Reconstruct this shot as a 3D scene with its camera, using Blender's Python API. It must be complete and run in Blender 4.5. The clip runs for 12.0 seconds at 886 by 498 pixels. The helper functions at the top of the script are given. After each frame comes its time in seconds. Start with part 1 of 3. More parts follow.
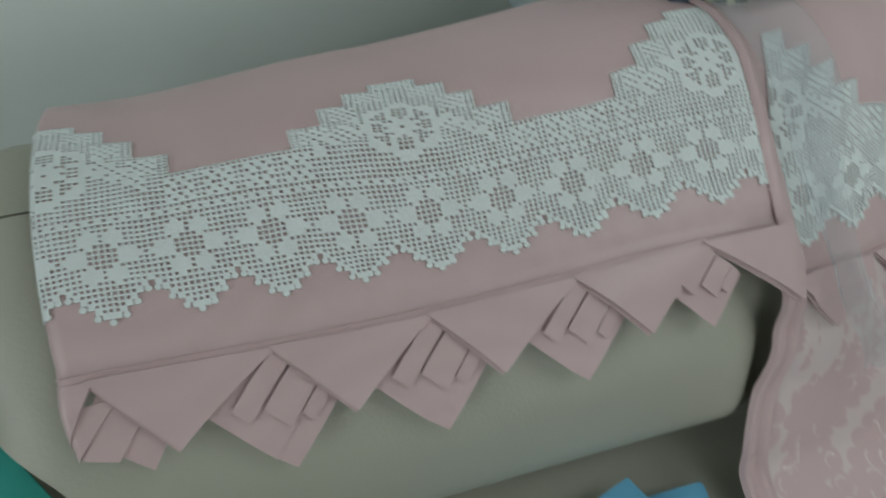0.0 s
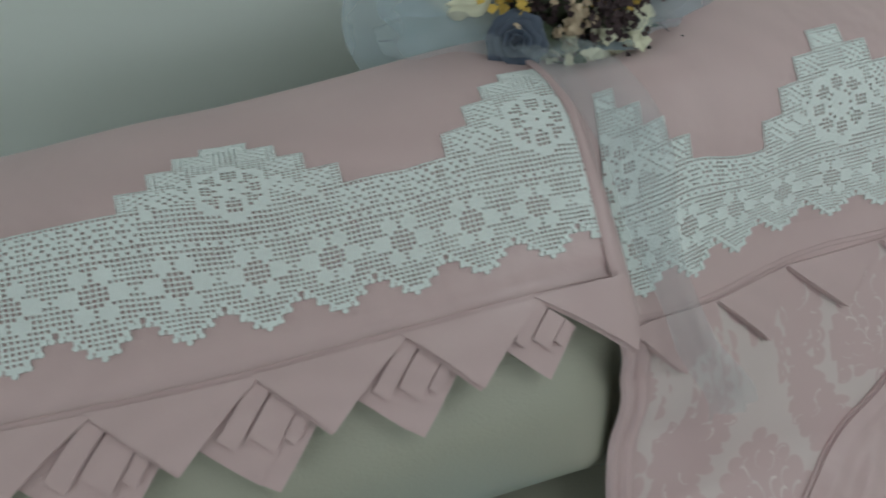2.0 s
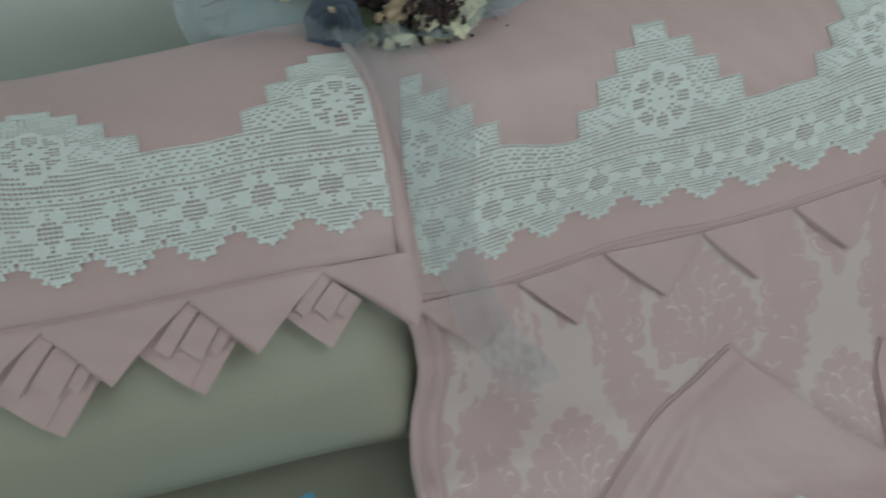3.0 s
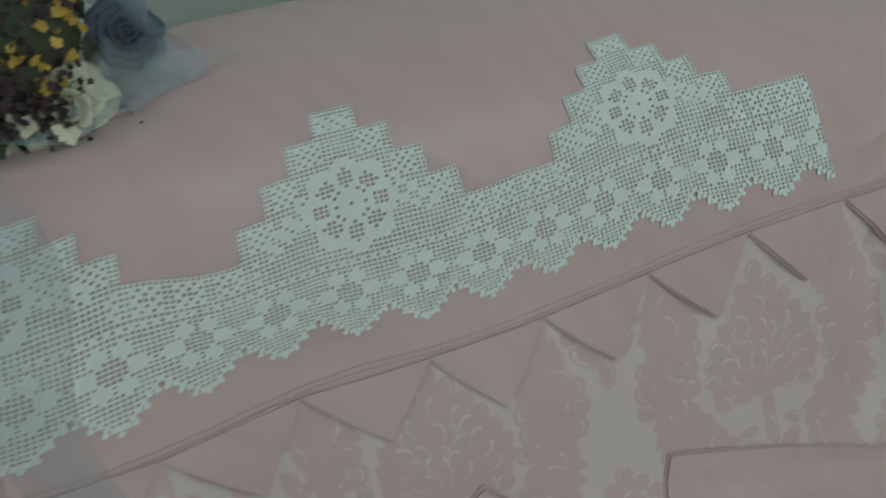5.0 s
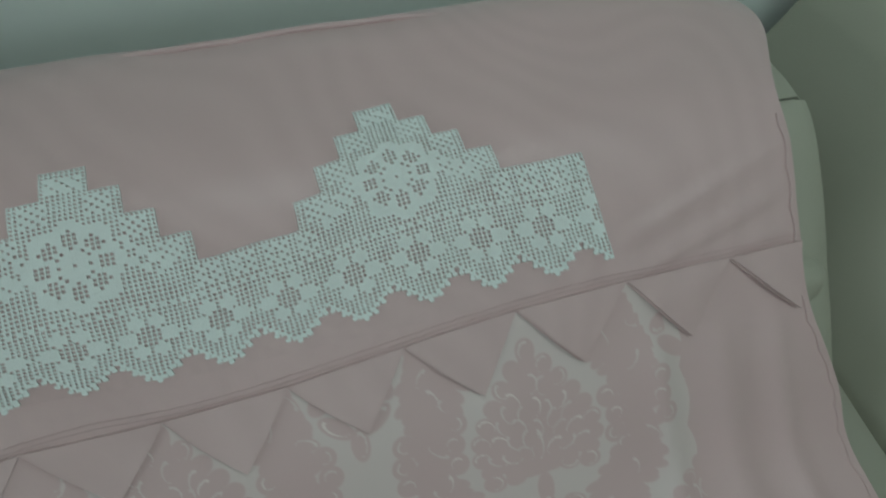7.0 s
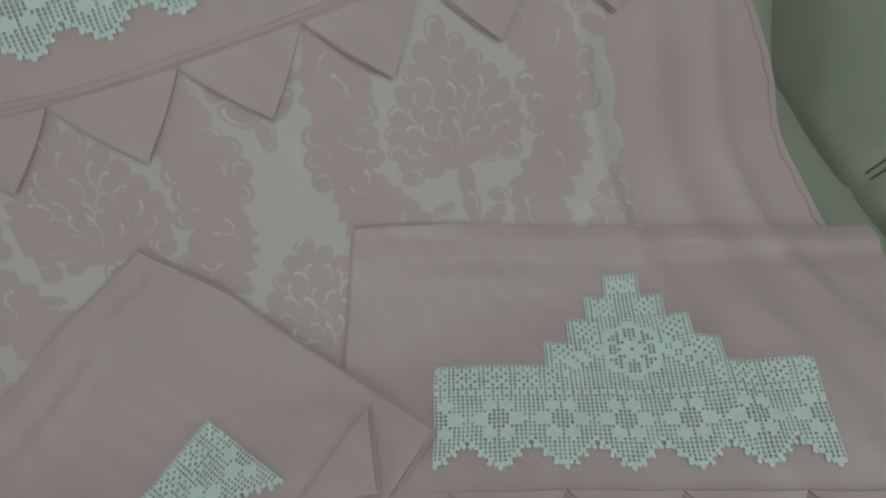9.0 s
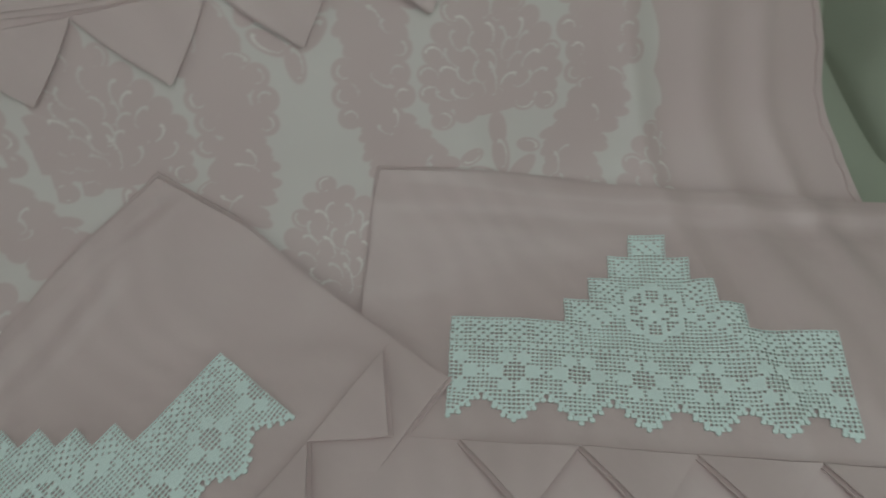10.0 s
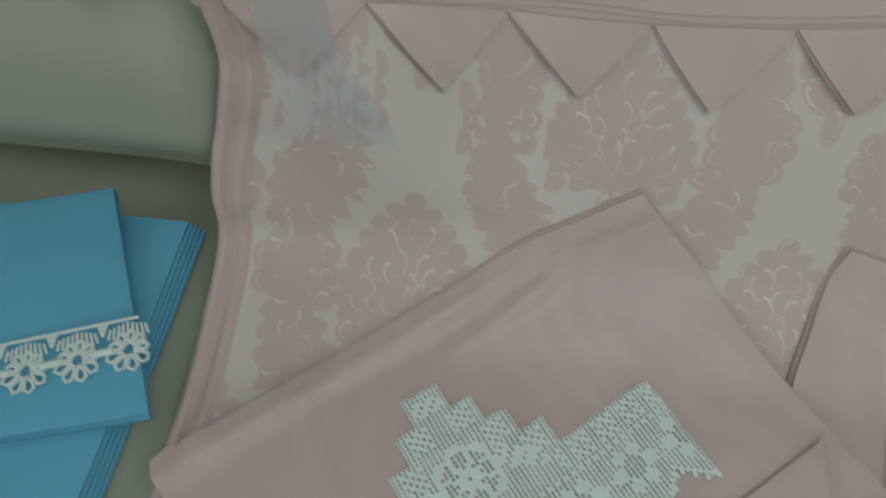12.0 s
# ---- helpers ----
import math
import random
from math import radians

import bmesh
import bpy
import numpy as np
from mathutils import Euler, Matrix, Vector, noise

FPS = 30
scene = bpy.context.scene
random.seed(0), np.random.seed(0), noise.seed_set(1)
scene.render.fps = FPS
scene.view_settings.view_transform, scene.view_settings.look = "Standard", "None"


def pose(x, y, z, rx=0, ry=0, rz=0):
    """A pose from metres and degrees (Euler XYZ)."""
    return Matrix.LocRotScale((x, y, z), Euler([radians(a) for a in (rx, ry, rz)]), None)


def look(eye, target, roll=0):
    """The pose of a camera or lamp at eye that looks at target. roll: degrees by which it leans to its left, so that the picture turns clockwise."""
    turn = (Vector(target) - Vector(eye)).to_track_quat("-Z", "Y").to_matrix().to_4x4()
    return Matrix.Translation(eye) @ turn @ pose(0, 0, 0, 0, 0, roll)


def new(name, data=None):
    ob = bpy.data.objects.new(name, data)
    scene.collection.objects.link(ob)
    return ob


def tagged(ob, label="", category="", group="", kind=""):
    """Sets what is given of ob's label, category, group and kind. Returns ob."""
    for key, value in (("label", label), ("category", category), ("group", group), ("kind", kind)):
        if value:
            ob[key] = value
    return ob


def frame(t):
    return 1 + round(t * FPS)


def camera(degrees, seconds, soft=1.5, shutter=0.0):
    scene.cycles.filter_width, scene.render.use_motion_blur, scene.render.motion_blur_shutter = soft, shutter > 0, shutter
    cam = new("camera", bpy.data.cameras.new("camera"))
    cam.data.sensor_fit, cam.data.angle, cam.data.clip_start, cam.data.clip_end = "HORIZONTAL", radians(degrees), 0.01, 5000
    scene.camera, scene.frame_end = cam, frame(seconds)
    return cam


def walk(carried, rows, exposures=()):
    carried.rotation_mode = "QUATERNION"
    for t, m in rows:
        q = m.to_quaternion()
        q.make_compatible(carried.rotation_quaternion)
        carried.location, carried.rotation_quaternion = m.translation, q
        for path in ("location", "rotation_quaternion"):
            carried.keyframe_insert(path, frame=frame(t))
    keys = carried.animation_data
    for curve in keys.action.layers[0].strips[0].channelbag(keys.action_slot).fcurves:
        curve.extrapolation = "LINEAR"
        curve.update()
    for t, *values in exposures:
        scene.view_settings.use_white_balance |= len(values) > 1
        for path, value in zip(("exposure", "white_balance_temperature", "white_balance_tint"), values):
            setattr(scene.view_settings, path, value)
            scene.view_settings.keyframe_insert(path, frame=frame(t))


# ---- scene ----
cam = camera(68.3, 12.0, 1.8, 0.5)
PATH = [
    (0, (0.024, 0.039, 1.414), (0.241, 1.228, -0.179), -5.6),
    (0.5, (0.029, 0.045, 1.424), (0.133, 1.338, -0.099), -4.5),
    (1, (0.064, 0.037, 1.428), (0.226, 1.356, -0.067), -3.6),
    (1.5, (0.105, 0.031, 1.421), (0.36, 1.299, -0.104), -3.0),
    (2, (0.187, 0.002, 1.424), (0.492, 1.27, -0.092), -4.3),
    (2.5, (0.313, -0.044, 1.427), (0.533, 1.165, -0.151), -4.3),
    (3, (0.441, -0.098, 1.442), (0.688, 1.134, -0.114), -3.2),
    (3.5, (0.552, -0.142, 1.452), (0.939, 1.107, -0.061), -2.2),
    (3.7, (0.588, -0.15, 1.444), (1.013, 1.096, -0.062), -2.2),
    (5.3, (0.914, 0.062, 1.373), (1.293, 1.273, -0.173), -0.9),
    (5.5, (0.969, 0.062, 1.385), (1.304, 1.296, -0.153), -0.0),
    (6, (1.085, 0.056, 1.401), (1.358, 1.366, -0.086), -1.2),
    (6.5, (1.144, 0.027, 1.418), (1.423, 1.365, -0.042), -1.2),
    (6.7, (1.163, 0.015, 1.418), (1.474, 1.329, -0.057), -0.5),
    (8.3, (1.246, -0.149, 1.292), (1.566, 0.975, -0.331), -2.4),
    (8.5, (1.244, -0.159, 1.279), (1.548, 0.91, -0.384), -2.4),
    (9, (1.239, -0.189, 1.244), (1.49, 0.74, -0.51), -3.2),
    (9.5, (1.236, -0.193, 1.226), (1.496, 0.668, -0.56), -0.8),
    (10, (1.211, -0.185, 1.22), (1.423, 0.637, -0.591), 0.2),
    (10.5, (1.136, -0.176, 1.219), (1.238, 0.621, -0.613), 1.2),
    (11, (1.022, -0.183, 1.215), (1.014, 0.649, -0.604), 1.4),
    (11.5, (0.877, -0.144, 1.231), (0.792, 0.635, -0.608), -0.4),
    (12, (0.766, -0.109, 1.226), (0.696, 0.719, -0.593), 1.2),
]
walk(cam, [(t, look(eye, target, roll)) for t, eye, target, roll in PATH],
     [(0, -0.08, 6450, 15), (1.5, -0.10, 6450, 15), (3.7, -0.23, 6450, 10), (5.5, -0.41, 6330, 6), (8.4, -0.40, 6200, 2), (9.5, -0.34, 6380, 3), (10.5, -0.38, 6400, 2), (12, -0.14, 6500, 5)])

# ---- world, fill lamps ----
world = bpy.data.worlds.new("world")
world.use_nodes = True
scene.world = world
sky = world.node_tree.nodes.new("ShaderNodeTexSky")
sky.sky_type, sky.sun_disc, sky.sun_elevation, sky.sun_rotation = "NISHITA", False, radians(40), radians(150)
world.node_tree.links.new(sky.outputs[0], world.node_tree.nodes["Background"].inputs[0])
world.node_tree.nodes["Background"].inputs[1].default_value = 0.1


def area_lamp(name, m, w, h, power, colour):
    data = bpy.data.lights.new(name, "AREA")
    data.shape, data.size, data.size_y, data.energy, data.color = "RECTANGLE", w, h, power, colour
    ob = new(name, data)
    ob.matrix_world = m
    return ob


# unseen lamp added before the solid south wall as broad frontal fill
area_lamp("front_fill", look((1.2, -2.62, 1.6), (1.2, 0.4, 0.6)), 2.2, 1.4, 19, (0.90, 0.98, 1.0))
# overhead lamp with no known fixture, added to brighten from above
area_lamp("overhead_fill", look((1.55, -0.25, 2.57), (1.55, 0.05, 0.0)), 1.6, 0.8, 12.5, (0.92, 0.99, 1.0))
# unseen lamp added at the closed west wall, brightens surfaces facing left
area_lamp("left_fill", look((-2.17, -0.5, 1.6), (1.0, 0.2, 0.6)), 2.0, 1.4, 26, (0.90, 0.98, 1.0))

# ---- materials ----
def material(name, colour, rough=0.6, metal=0.0, vary=0.12, scale=6.0, fine=120.0, bump=0.15, sheen=0.0, coat=0.0, trans=0.0):
    """A procedural surface: base colour varied at two scales, with fine relief."""
    m = bpy.data.materials.new(name)
    m.use_nodes = True
    t = m.node_tree
    b = t.nodes["Principled BSDF"]
    b.inputs["Roughness"].default_value, b.inputs["Metallic"].default_value = rough, metal
    b.inputs["Sheen Weight"].default_value, b.inputs["Coat Weight"].default_value = sheen, coat
    b.inputs["Transmission Weight"].default_value = trans
    co = t.nodes.new("ShaderNodeTexCoord")
    big, small = t.nodes.new("ShaderNodeTexNoise"), t.nodes.new("ShaderNodeTexNoise")
    big.inputs["Scale"].default_value, small.inputs["Scale"].default_value = scale, fine
    big.inputs["Detail"].default_value = small.inputs["Detail"].default_value = 3
    mix = t.nodes.new("ShaderNodeMix")
    mix.data_type = "RGBA"
    mix.inputs[6].default_value = (*[c * (1 - vary) for c in colour], 1)
    mix.inputs[7].default_value = (*[min(1, c * (1 + vary)) for c in colour], 1)
    add = t.nodes.new("ShaderNodeMath")
    add.operation, add.inputs[1].default_value = "MULTIPLY_ADD", 0.3
    for n in (big, small):
        t.links.new(co.outputs["Object"], n.inputs["Vector"])
    t.links.new(small.outputs[0], add.inputs[0])
    t.links.new(big.outputs[0], add.inputs[2])
    t.links.new(add.outputs[0], mix.inputs[0])
    t.links.new(mix.outputs[2], b.inputs["Base Color"])
    bm_ = t.nodes.new("ShaderNodeBump")
    bm_.inputs["Strength"].default_value, bm_.inputs["Distance"].default_value = bump, 0.002
    t.links.new(small.outputs[0], bm_.inputs["Height"])
    t.links.new(bm_.outputs[0], b.inputs["Normal"])
    return m


SATIN = material("pink_satin", (0.575, 0.425, 0.42), 0.40, vary=0.05, scale=5, fine=400, bump=0.05, sheen=0.2)
LEATHER = material("pale_leather", (0.385, 0.385, 0.31), 0.42, vary=0.06, scale=4, fine=260, bump=0.25)
PAINT = material("wall_paint", (0.74, 0.80, 0.76), 0.8, vary=0.03, scale=2, fine=90, bump=0.1)
COTTON = material("white_cotton", (0.73, 0.79, 0.77), 0.85, vary=0.04, scale=30, fine=900, bump=0.3)
BLUE = material("blue_cotton", (0.125, 0.40, 0.58), 0.75, vary=0.08, scale=8, fine=700, bump=0.15)
TEAL = material("teal_cotton", (0.03, 0.38, 0.32), 0.75, vary=0.08, scale=8, fine=700, bump=0.15)
WOOD = material("floor_wood", (0.28, 0.19, 0.12), 0.5, vary=0.2, scale=5, fine=60, bump=0.1)


def watered(m):
    """Faint watered lines, as on folded satin: their sheen is multiplied into the base colour."""
    t = m.node_tree
    b = t.nodes["Principled BSDF"]
    co, rings, mix, fac = (t.nodes.new("ShaderNode" + k) for k in ("TexCoord", "TexWave", "Mix", "Math"))
    rings.wave_type, rings.rings_direction = "RINGS", "SPHERICAL"
    for k, v in (("Scale", 5.0), ("Distortion", 32.0), ("Detail", 1.0), ("Detail Scale", 0.45)):
        rings.inputs[k].default_value = v
    t.links.new(co.outputs["Object"], rings.inputs["Vector"])
    fac.operation, fac.inputs[1].default_value = "MULTIPLY", 0.09
    t.links.new(rings.outputs["Fac"], fac.inputs[0])
    mix.data_type = "RGBA"
    mix.blend_type = "MULTIPLY"
    t.links.new(fac.outputs[0], mix.inputs[0])
    t.links.new(b.inputs["Base Color"].links[0].from_socket, mix.inputs[6])
    mix.inputs[7].default_value = (0.62, 0.58, 0.58, 1)
    t.links.new(mix.outputs[2], b.inputs["Base Color"])
    soft, dent = t.nodes.new("ShaderNodeTexNoise"), t.nodes.new("ShaderNodeBump")
    soft.inputs["Scale"].default_value, soft.inputs["Detail"].default_value = 16, 2
    dent.inputs["Strength"].default_value, dent.inputs["Distance"].default_value = 0.5, 0.007
    t.links.new(co.outputs["Object"], soft.inputs["Vector"])
    t.links.new(soft.outputs[0], dent.inputs["Height"])
    t.links.new(b.inputs["Normal"].links[0].from_socket, dent.inputs["Normal"])
    t.links.new(dent.outputs[0], b.inputs["Normal"])


watered(SATIN)
ROSE_BLUE = material("dusty_blue_petal", (0.052, 0.072, 0.108), 0.6, vary=0.25, scale=30, fine=300, bump=0.1, sheen=0.3)
CREAM = material("cream_petal", (0.66, 0.66, 0.50), 0.6, vary=0.15, scale=30, fine=300, bump=0.1)
YELLOW = material("yellow_petal", (0.55, 0.38, 0.08), 0.7, vary=0.3, scale=60, fine=300, bump=0.1)
BEIGE = material("dried_beige_petal", (0.50, 0.40, 0.28), 0.8, vary=0.3, scale=60, fine=300, bump=0.1)
PURPLE = material("dark_dried_petal", (0.05, 0.032, 0.034), 0.85, vary=0.5, scale=60, fine=300, bump=0.1)
LEAF = material("dark_green_leaf", (0.06, 0.08, 0.045), 0.6, vary=0.3, scale=40, fine=300, bump=0.1)
BERRY = material("black_berry", (0.012, 0.012, 0.014), 0.3, vary=0.2, scale=40, fine=300, bump=0.05)
THREAD = material("dark_thread", (0.10, 0.10, 0.07), 0.7, vary=0.2, scale=40, fine=400, bump=0.1)


def tulle_material(name, colour, cover):
    """A sheer net: mostly open, the rest fine matt thread."""
    m = bpy.data.materials.new(name)
    m.use_nodes = True
    t = m.node_tree
    b = t.nodes["Principled BSDF"]
    b.inputs["Base Color"].default_value, b.inputs["Roughness"].default_value = (*colour, 1), 0.7
    gap, mix = t.nodes.new("ShaderNodeBsdfTransparent"), t.nodes.new("ShaderNodeMixShader")
    co, net = t.nodes.new("ShaderNodeTexCoord"), t.nodes.new("ShaderNodeTexNoise")
    net.inputs["Scale"].default_value = 14
    ramp = t.nodes.new("ShaderNodeMapRange")
    ramp.inputs[3].default_value, ramp.inputs[4].default_value = cover - 0.18, cover + 0.18
    t.links.new(co.outputs["Object"], net.inputs["Vector"])
    t.links.new(net.outputs[0], ramp.inputs[0])
    t.links.new(ramp.outputs[0], mix.inputs[0])
    t.links.new(gap.outputs[0], mix.inputs[1])
    t.links.new(b.outputs[0], mix.inputs[2])
    t.links.new(mix.outputs[0], t.nodes["Material Output"].inputs[0])
    return m


TULLE = tulle_material("blue_tulle", (0.50, 0.64, 0.72), 0.35)
VEIL = tulle_material("grey_tulle", (0.46, 0.53, 0.56), 0.24)


def damask_material():
    """Satin woven in two lustres: the weave attribute is 0 on the figures and 1 on the pale ground."""
    m = material("pink_damask", (0.575, 0.425, 0.42), 0.40, vary=0.05, scale=5, fine=400, bump=0.05, sheen=0.2)
    t = m.node_tree
    b = t.nodes["Principled BSDF"]
    at = t.nodes.new("ShaderNodeAttribute")
    at.attribute_name = "weave"
    mix = t.nodes.new("ShaderNodeMix")
    mix.data_type = "RGBA"
    mix.inputs[7].default_value = (0.64, 0.545, 0.525, 1)
    t.links.new(at.outputs["Fac"], mix.inputs[0])
    t.links.new(b.inputs["Base Color"].links[0].from_socket, mix.inputs[6])
    t.links.new(mix.outputs[2], b.inputs["Base Color"])
    # outlines inside the figures: glossy threads, their glint put in as paler colour
    shine, vein = t.nodes.new("ShaderNodeMapRange"), t.nodes.new("ShaderNodeMix")
    shine.inputs[1].default_value, shine.inputs[2].default_value = 1.05, 1.6
    vein.data_type = "RGBA"
    vein.inputs[7].default_value = (0.74, 0.63, 0.60, 1)
    t.links.new(at.outputs["Fac"], shine.inputs[0])
    t.links.new(shine.outputs[0], vein.inputs[0])
    t.links.new(mix.outputs[2], vein.inputs[6])
    t.links.new(vein.outputs[2], b.inputs["Base Color"])
    rough = t.nodes.new("ShaderNodeMapRange")
    rough.inputs[3].default_value, rough.inputs[4].default_value = 0.48, 0.33
    t.links.new(at.outputs["Fac"], rough.inputs[0])
    t.links.new(rough.outputs[0], b.inputs["Roughness"])
    return m


DAMASK = damask_material()

# ---- the soft surface of the sofa back and seat, on which all the cloth lies ----
# (y, z) of the padded profile from behind the back over its top, down the front and along the seat
PROFILE_LEFT = [(1.00, 0.50), (0.985, 0.70), (0.93, 0.845), (0.83, 0.900), (0.70, 0.912), (0.60, 0.905), (0.535, 0.888), (0.47, 0.862), (0.41, 0.828),
                (0.37, 0.800), (0.318, 0.752), (0.28, 0.70), (0.255, 0.62), (0.24, 0.53), (0.215, 0.475), (0.10, 0.455), (0.0, 0.450), (-0.20, 0.455), (-0.36, 0.445), (-0.44, 0.40), (-0.455, 0.25), (-0.455, 0.06)]
PROFILE_RIGHT = [(1.00, 0.50), (0.985, 0.72), (0.94, 0.835), (0.86, 0.885), (0.74, 0.882), (0.63, 0.858), (0.56, 0.822), (0.50, 0.768), (0.45, 0.708),
                 (0.41, 0.655), (0.365, 0.60), (0.325, 0.545), (0.288, 0.50), (0.25, 0.468), (0.20, 0.448), (0.10, 0.428), (0.0, 0.432), (-0.20, 0.462), (-0.36, 0.455), (-0.44, 0.41), (-0.455, 0.25), (-0.455, 0.06)]


def smooth(a, b, x):
    t = min(1.0, max(0.0, (x - a) / (b - a)))
    return t * t * (3 - 2 * t)


def dense_profile(rows, per=12):
    """A Catmull-Rom curve through the rows."""
    p = np.array([rows[0]] + rows + [rows[-1]], float)
    out = []
    for i in range(1, len(p) - 2):
        for t in np.arange(per) / per:
            a, b, c, d = p[i - 1:i + 3]
            out.append(0.5 * (2 * b + (c - a) * t + (2 * a - 5 * b + 4 * c - d) * t * t + (3 * b - a - 3 * c + d) * t ** 3))
    return np.array(out + [p[-2]])


DENSE_LEFT, DENSE_RIGHT = dense_profile(PROFILE_LEFT), dense_profile(PROFILE_RIGHT)
STEPS = np.r_[0, np.cumsum(np.hypot(*np.diff(0.5 * DENSE_LEFT + 0.5 * DENSE_RIGHT, axis=0).T))] - 0.0155
EVEN = np.arange(0, STEPS[-1], 0.005)
LEFT_YZ = [np.interp(EVEN, STEPS, DENSE_LEFT[:, k]).tolist() for k in (0, 1)]
RIGHT_YZ = [np.interp(EVEN, STEPS, DENSE_RIGHT[:, k]).tolist() for k in (0, 1)]


def on_profile(x, s):
    w = smooth(0.30, 1.0, x)
    f = min(max(s / 0.005, 0.0), len(EVEN) - 1.001)
    i = int(f)
    f -= i
    y, z = (((a[i] * (1 - f) + a[i + 1] * f) * (1 - w) + (b[i] * (1 - f) + b[i + 1] * f) * w) for a, b in zip(LEFT_YZ, RIGHT_YZ))
    back = 0.02 + 0.12 * smooth(0.78, 0.0, x)
    z += (0.012 * smooth(0.5, 0.8, x) - 0.05 * smooth(1.62, 1.98, x)) * smooth(0.75, 0.45, s)
    # the cloth is bunched up over the top of the back and sinks in below the hem
    z += 0.042 * smooth(0.84, 0.64, s) * smooth(-0.25, 0.05, x) * (1 - 0.6 * smooth(0.90, 1.35, x)) * (1 - 0.85 * math.exp(-((x - 0.59) / 0.11) ** 2) * smooth(0.65, 0.56, s))
    z += 0.018 * smooth(0.62, 0.48, s) * smooth(1.0, 1.3, x) * smooth(1.97, 1.82, x)
    dip = 0.020 * math.exp(-((x - 0.78) / 0.12) ** 2) * smooth(0.80, 0.90, s) * smooth(1.20, 1.05, s)
    z += 0.05 * smooth(0.10, -0.40, x) * smooth(1.6, 0.7, s)
    return y - back * smooth(0.66, 0.34, s) + 0.7 * dip, z - 0.7 * dip


def surface(x, s, lift=0.0):
    """The place on the sofa at x, s metres of cloth down from behind the back; lift: metres off it."""
    y, z = on_profile(x, s)
    (ya, za), (yb, zb) = on_profile(x, s - 0.01), on_profile(x, s + 0.01)
    dy, dz = yb - ya, zb - za
    d = math.hypot(dy, dz) or 1.0
    return Vector((x, y + lift * dz / d, z - lift * dy / d))
# ---- end of the surface ----


def link_mesh(name, bm, mat, parent=None, smooth_it=True, label=""):
    me = bpy.data.meshes.new(name)
    bm.normal_update()
    bm.to_mesh(me)
    bm.free()
    me.materials.append(mat)
    if smooth_it:
        me.polygons.foreach_set("use_smooth", [True] * len(me.polygons))
        me.set_sharp_from_angle(angle=radians(50))
    ob = new(name, me)
    if parent:
        ob.parent = parent
    if label:
        tagged(ob, label)
    return ob


def part(name, bm, mat, parent, label="", smooth_it=True):
    return link_mesh(name, bm, mat, parent, smooth_it, label)


def empty(name):
    return new(name)


def span(a, b, n):
    return [a + (b - a) * i / (n - 1) for i in range(n)]


def cloth_grid(bm, place, us, vs, thick=0.002):
    """A sheet with two faces and a rim; place(u, v, lift) gives the point."""
    top, low = [[[bm.verts.new(place(u, v, k)) for v in vs] for u in us] for k in (0.0, -thick)]
    n, m = len(us), len(vs)
    for i in range(n - 1):
        for j in range(m - 1):
            bm.faces.new((top[i][j], top[i][j + 1], top[i + 1][j + 1], top[i + 1][j]))
            bm.faces.new((low[i][j], low[i + 1][j], low[i + 1][j + 1], low[i][j + 1]))
    for j in range(m - 1):
        bm.faces.new((top[0][j], low[0][j], low[0][j + 1], top[0][j + 1]))
        bm.faces.new((top[-1][j + 1], low[-1][j + 1], low[-1][j], top[-1][j]))
    for i in range(n - 1):
        bm.faces.new((top[i + 1][0], low[i + 1][0], low[i][0], top[i][0]))
        bm.faces.new((top[i][-1], low[i][-1], low[i + 1][-1], top[i + 1][-1]))


def box(bm, x0, x1, y0, y1, z0, z1, bevel=0.0, seg=3):
    made = bmesh.ops.create_cube(bm, size=1)["verts"]
    for v in made:
        v.co = ((x0 + x1) / 2 + v.co.x * (x1 - x0), (y0 + y1) / 2 + v.co.y * (y1 - y0), (z0 + z1) / 2 + v.co.z * (z1 - z0))
    if bevel:
        bmesh.ops.bevel(bm, geom=list({e for v in made for e in v.link_edges}), offset=bevel, segments=seg, profile=0.5, affect="EDGES")


def tube(bm, points, radius, sides=6):
    """A thin round cord through the points."""
    rings = []
    for i, p in enumerate(points):
        way = (points[min(i + 1, len(points) - 1)] - points[max(i - 1, 0)]).normalized()
        a = way.orthogonal().normalized()
        b = way.cross(a)
        if rings:
            a = (last - way * last.dot(way)).normalized()
            b = way.cross(a)
        last = a
        rings.append([bm.verts.new(p + (a * math.cos(t) + b * math.sin(t)) * radius) for t in [2 * math.pi * k / sides for k in range(sides)]])
    for r, q in zip(rings, rings[1:]):
        for k in range(sides):
            bm.faces.new((r[k], r[(k + 1) % sides], q[(k + 1) % sides], q[k]))
    bm.faces.new(rings[0][::-1])
    bm.faces.new(rings[-1])


def wave(x, y, scale=1.0):
    return noise.noise(Vector((x * scale, y * scale, 3.7)))


# ---- room ----
def slab(name, x0, x1, y0, y1, z0, z1, mat, label, category):
    bm = bmesh.new()
    box(bm, x0, x1, y0, y1, z0, z1)
    return tagged(link_mesh(name, bm, mat, None, False), label, category, kind="structure")


slab("floor", -2.2, 2.36, -2.8, 1.05, -0.1, 0.0, WOOD, "brown wooden floor under the sofa", "floor")
slab("ceiling", -2.2, 2.36, -2.8, 1.05, 2.6, 2.7, PAINT, "plain white painted ceiling", "ceiling")
slab("wall_north", -2.2, 2.36, 1.05, 1.20, 0, 2.6, PAINT, "pale grey-green painted wall behind the sofa", "wall")
slab("wall_south", -2.2, 2.36, -2.8, -2.65, 0, 2.6, PAINT, "plain pale painted wall", "wall")
slab("wall_west", -2.35, -2.2, -2.8, 1.20, 0, 2.6, PAINT, "plain pale painted wall", "wall")
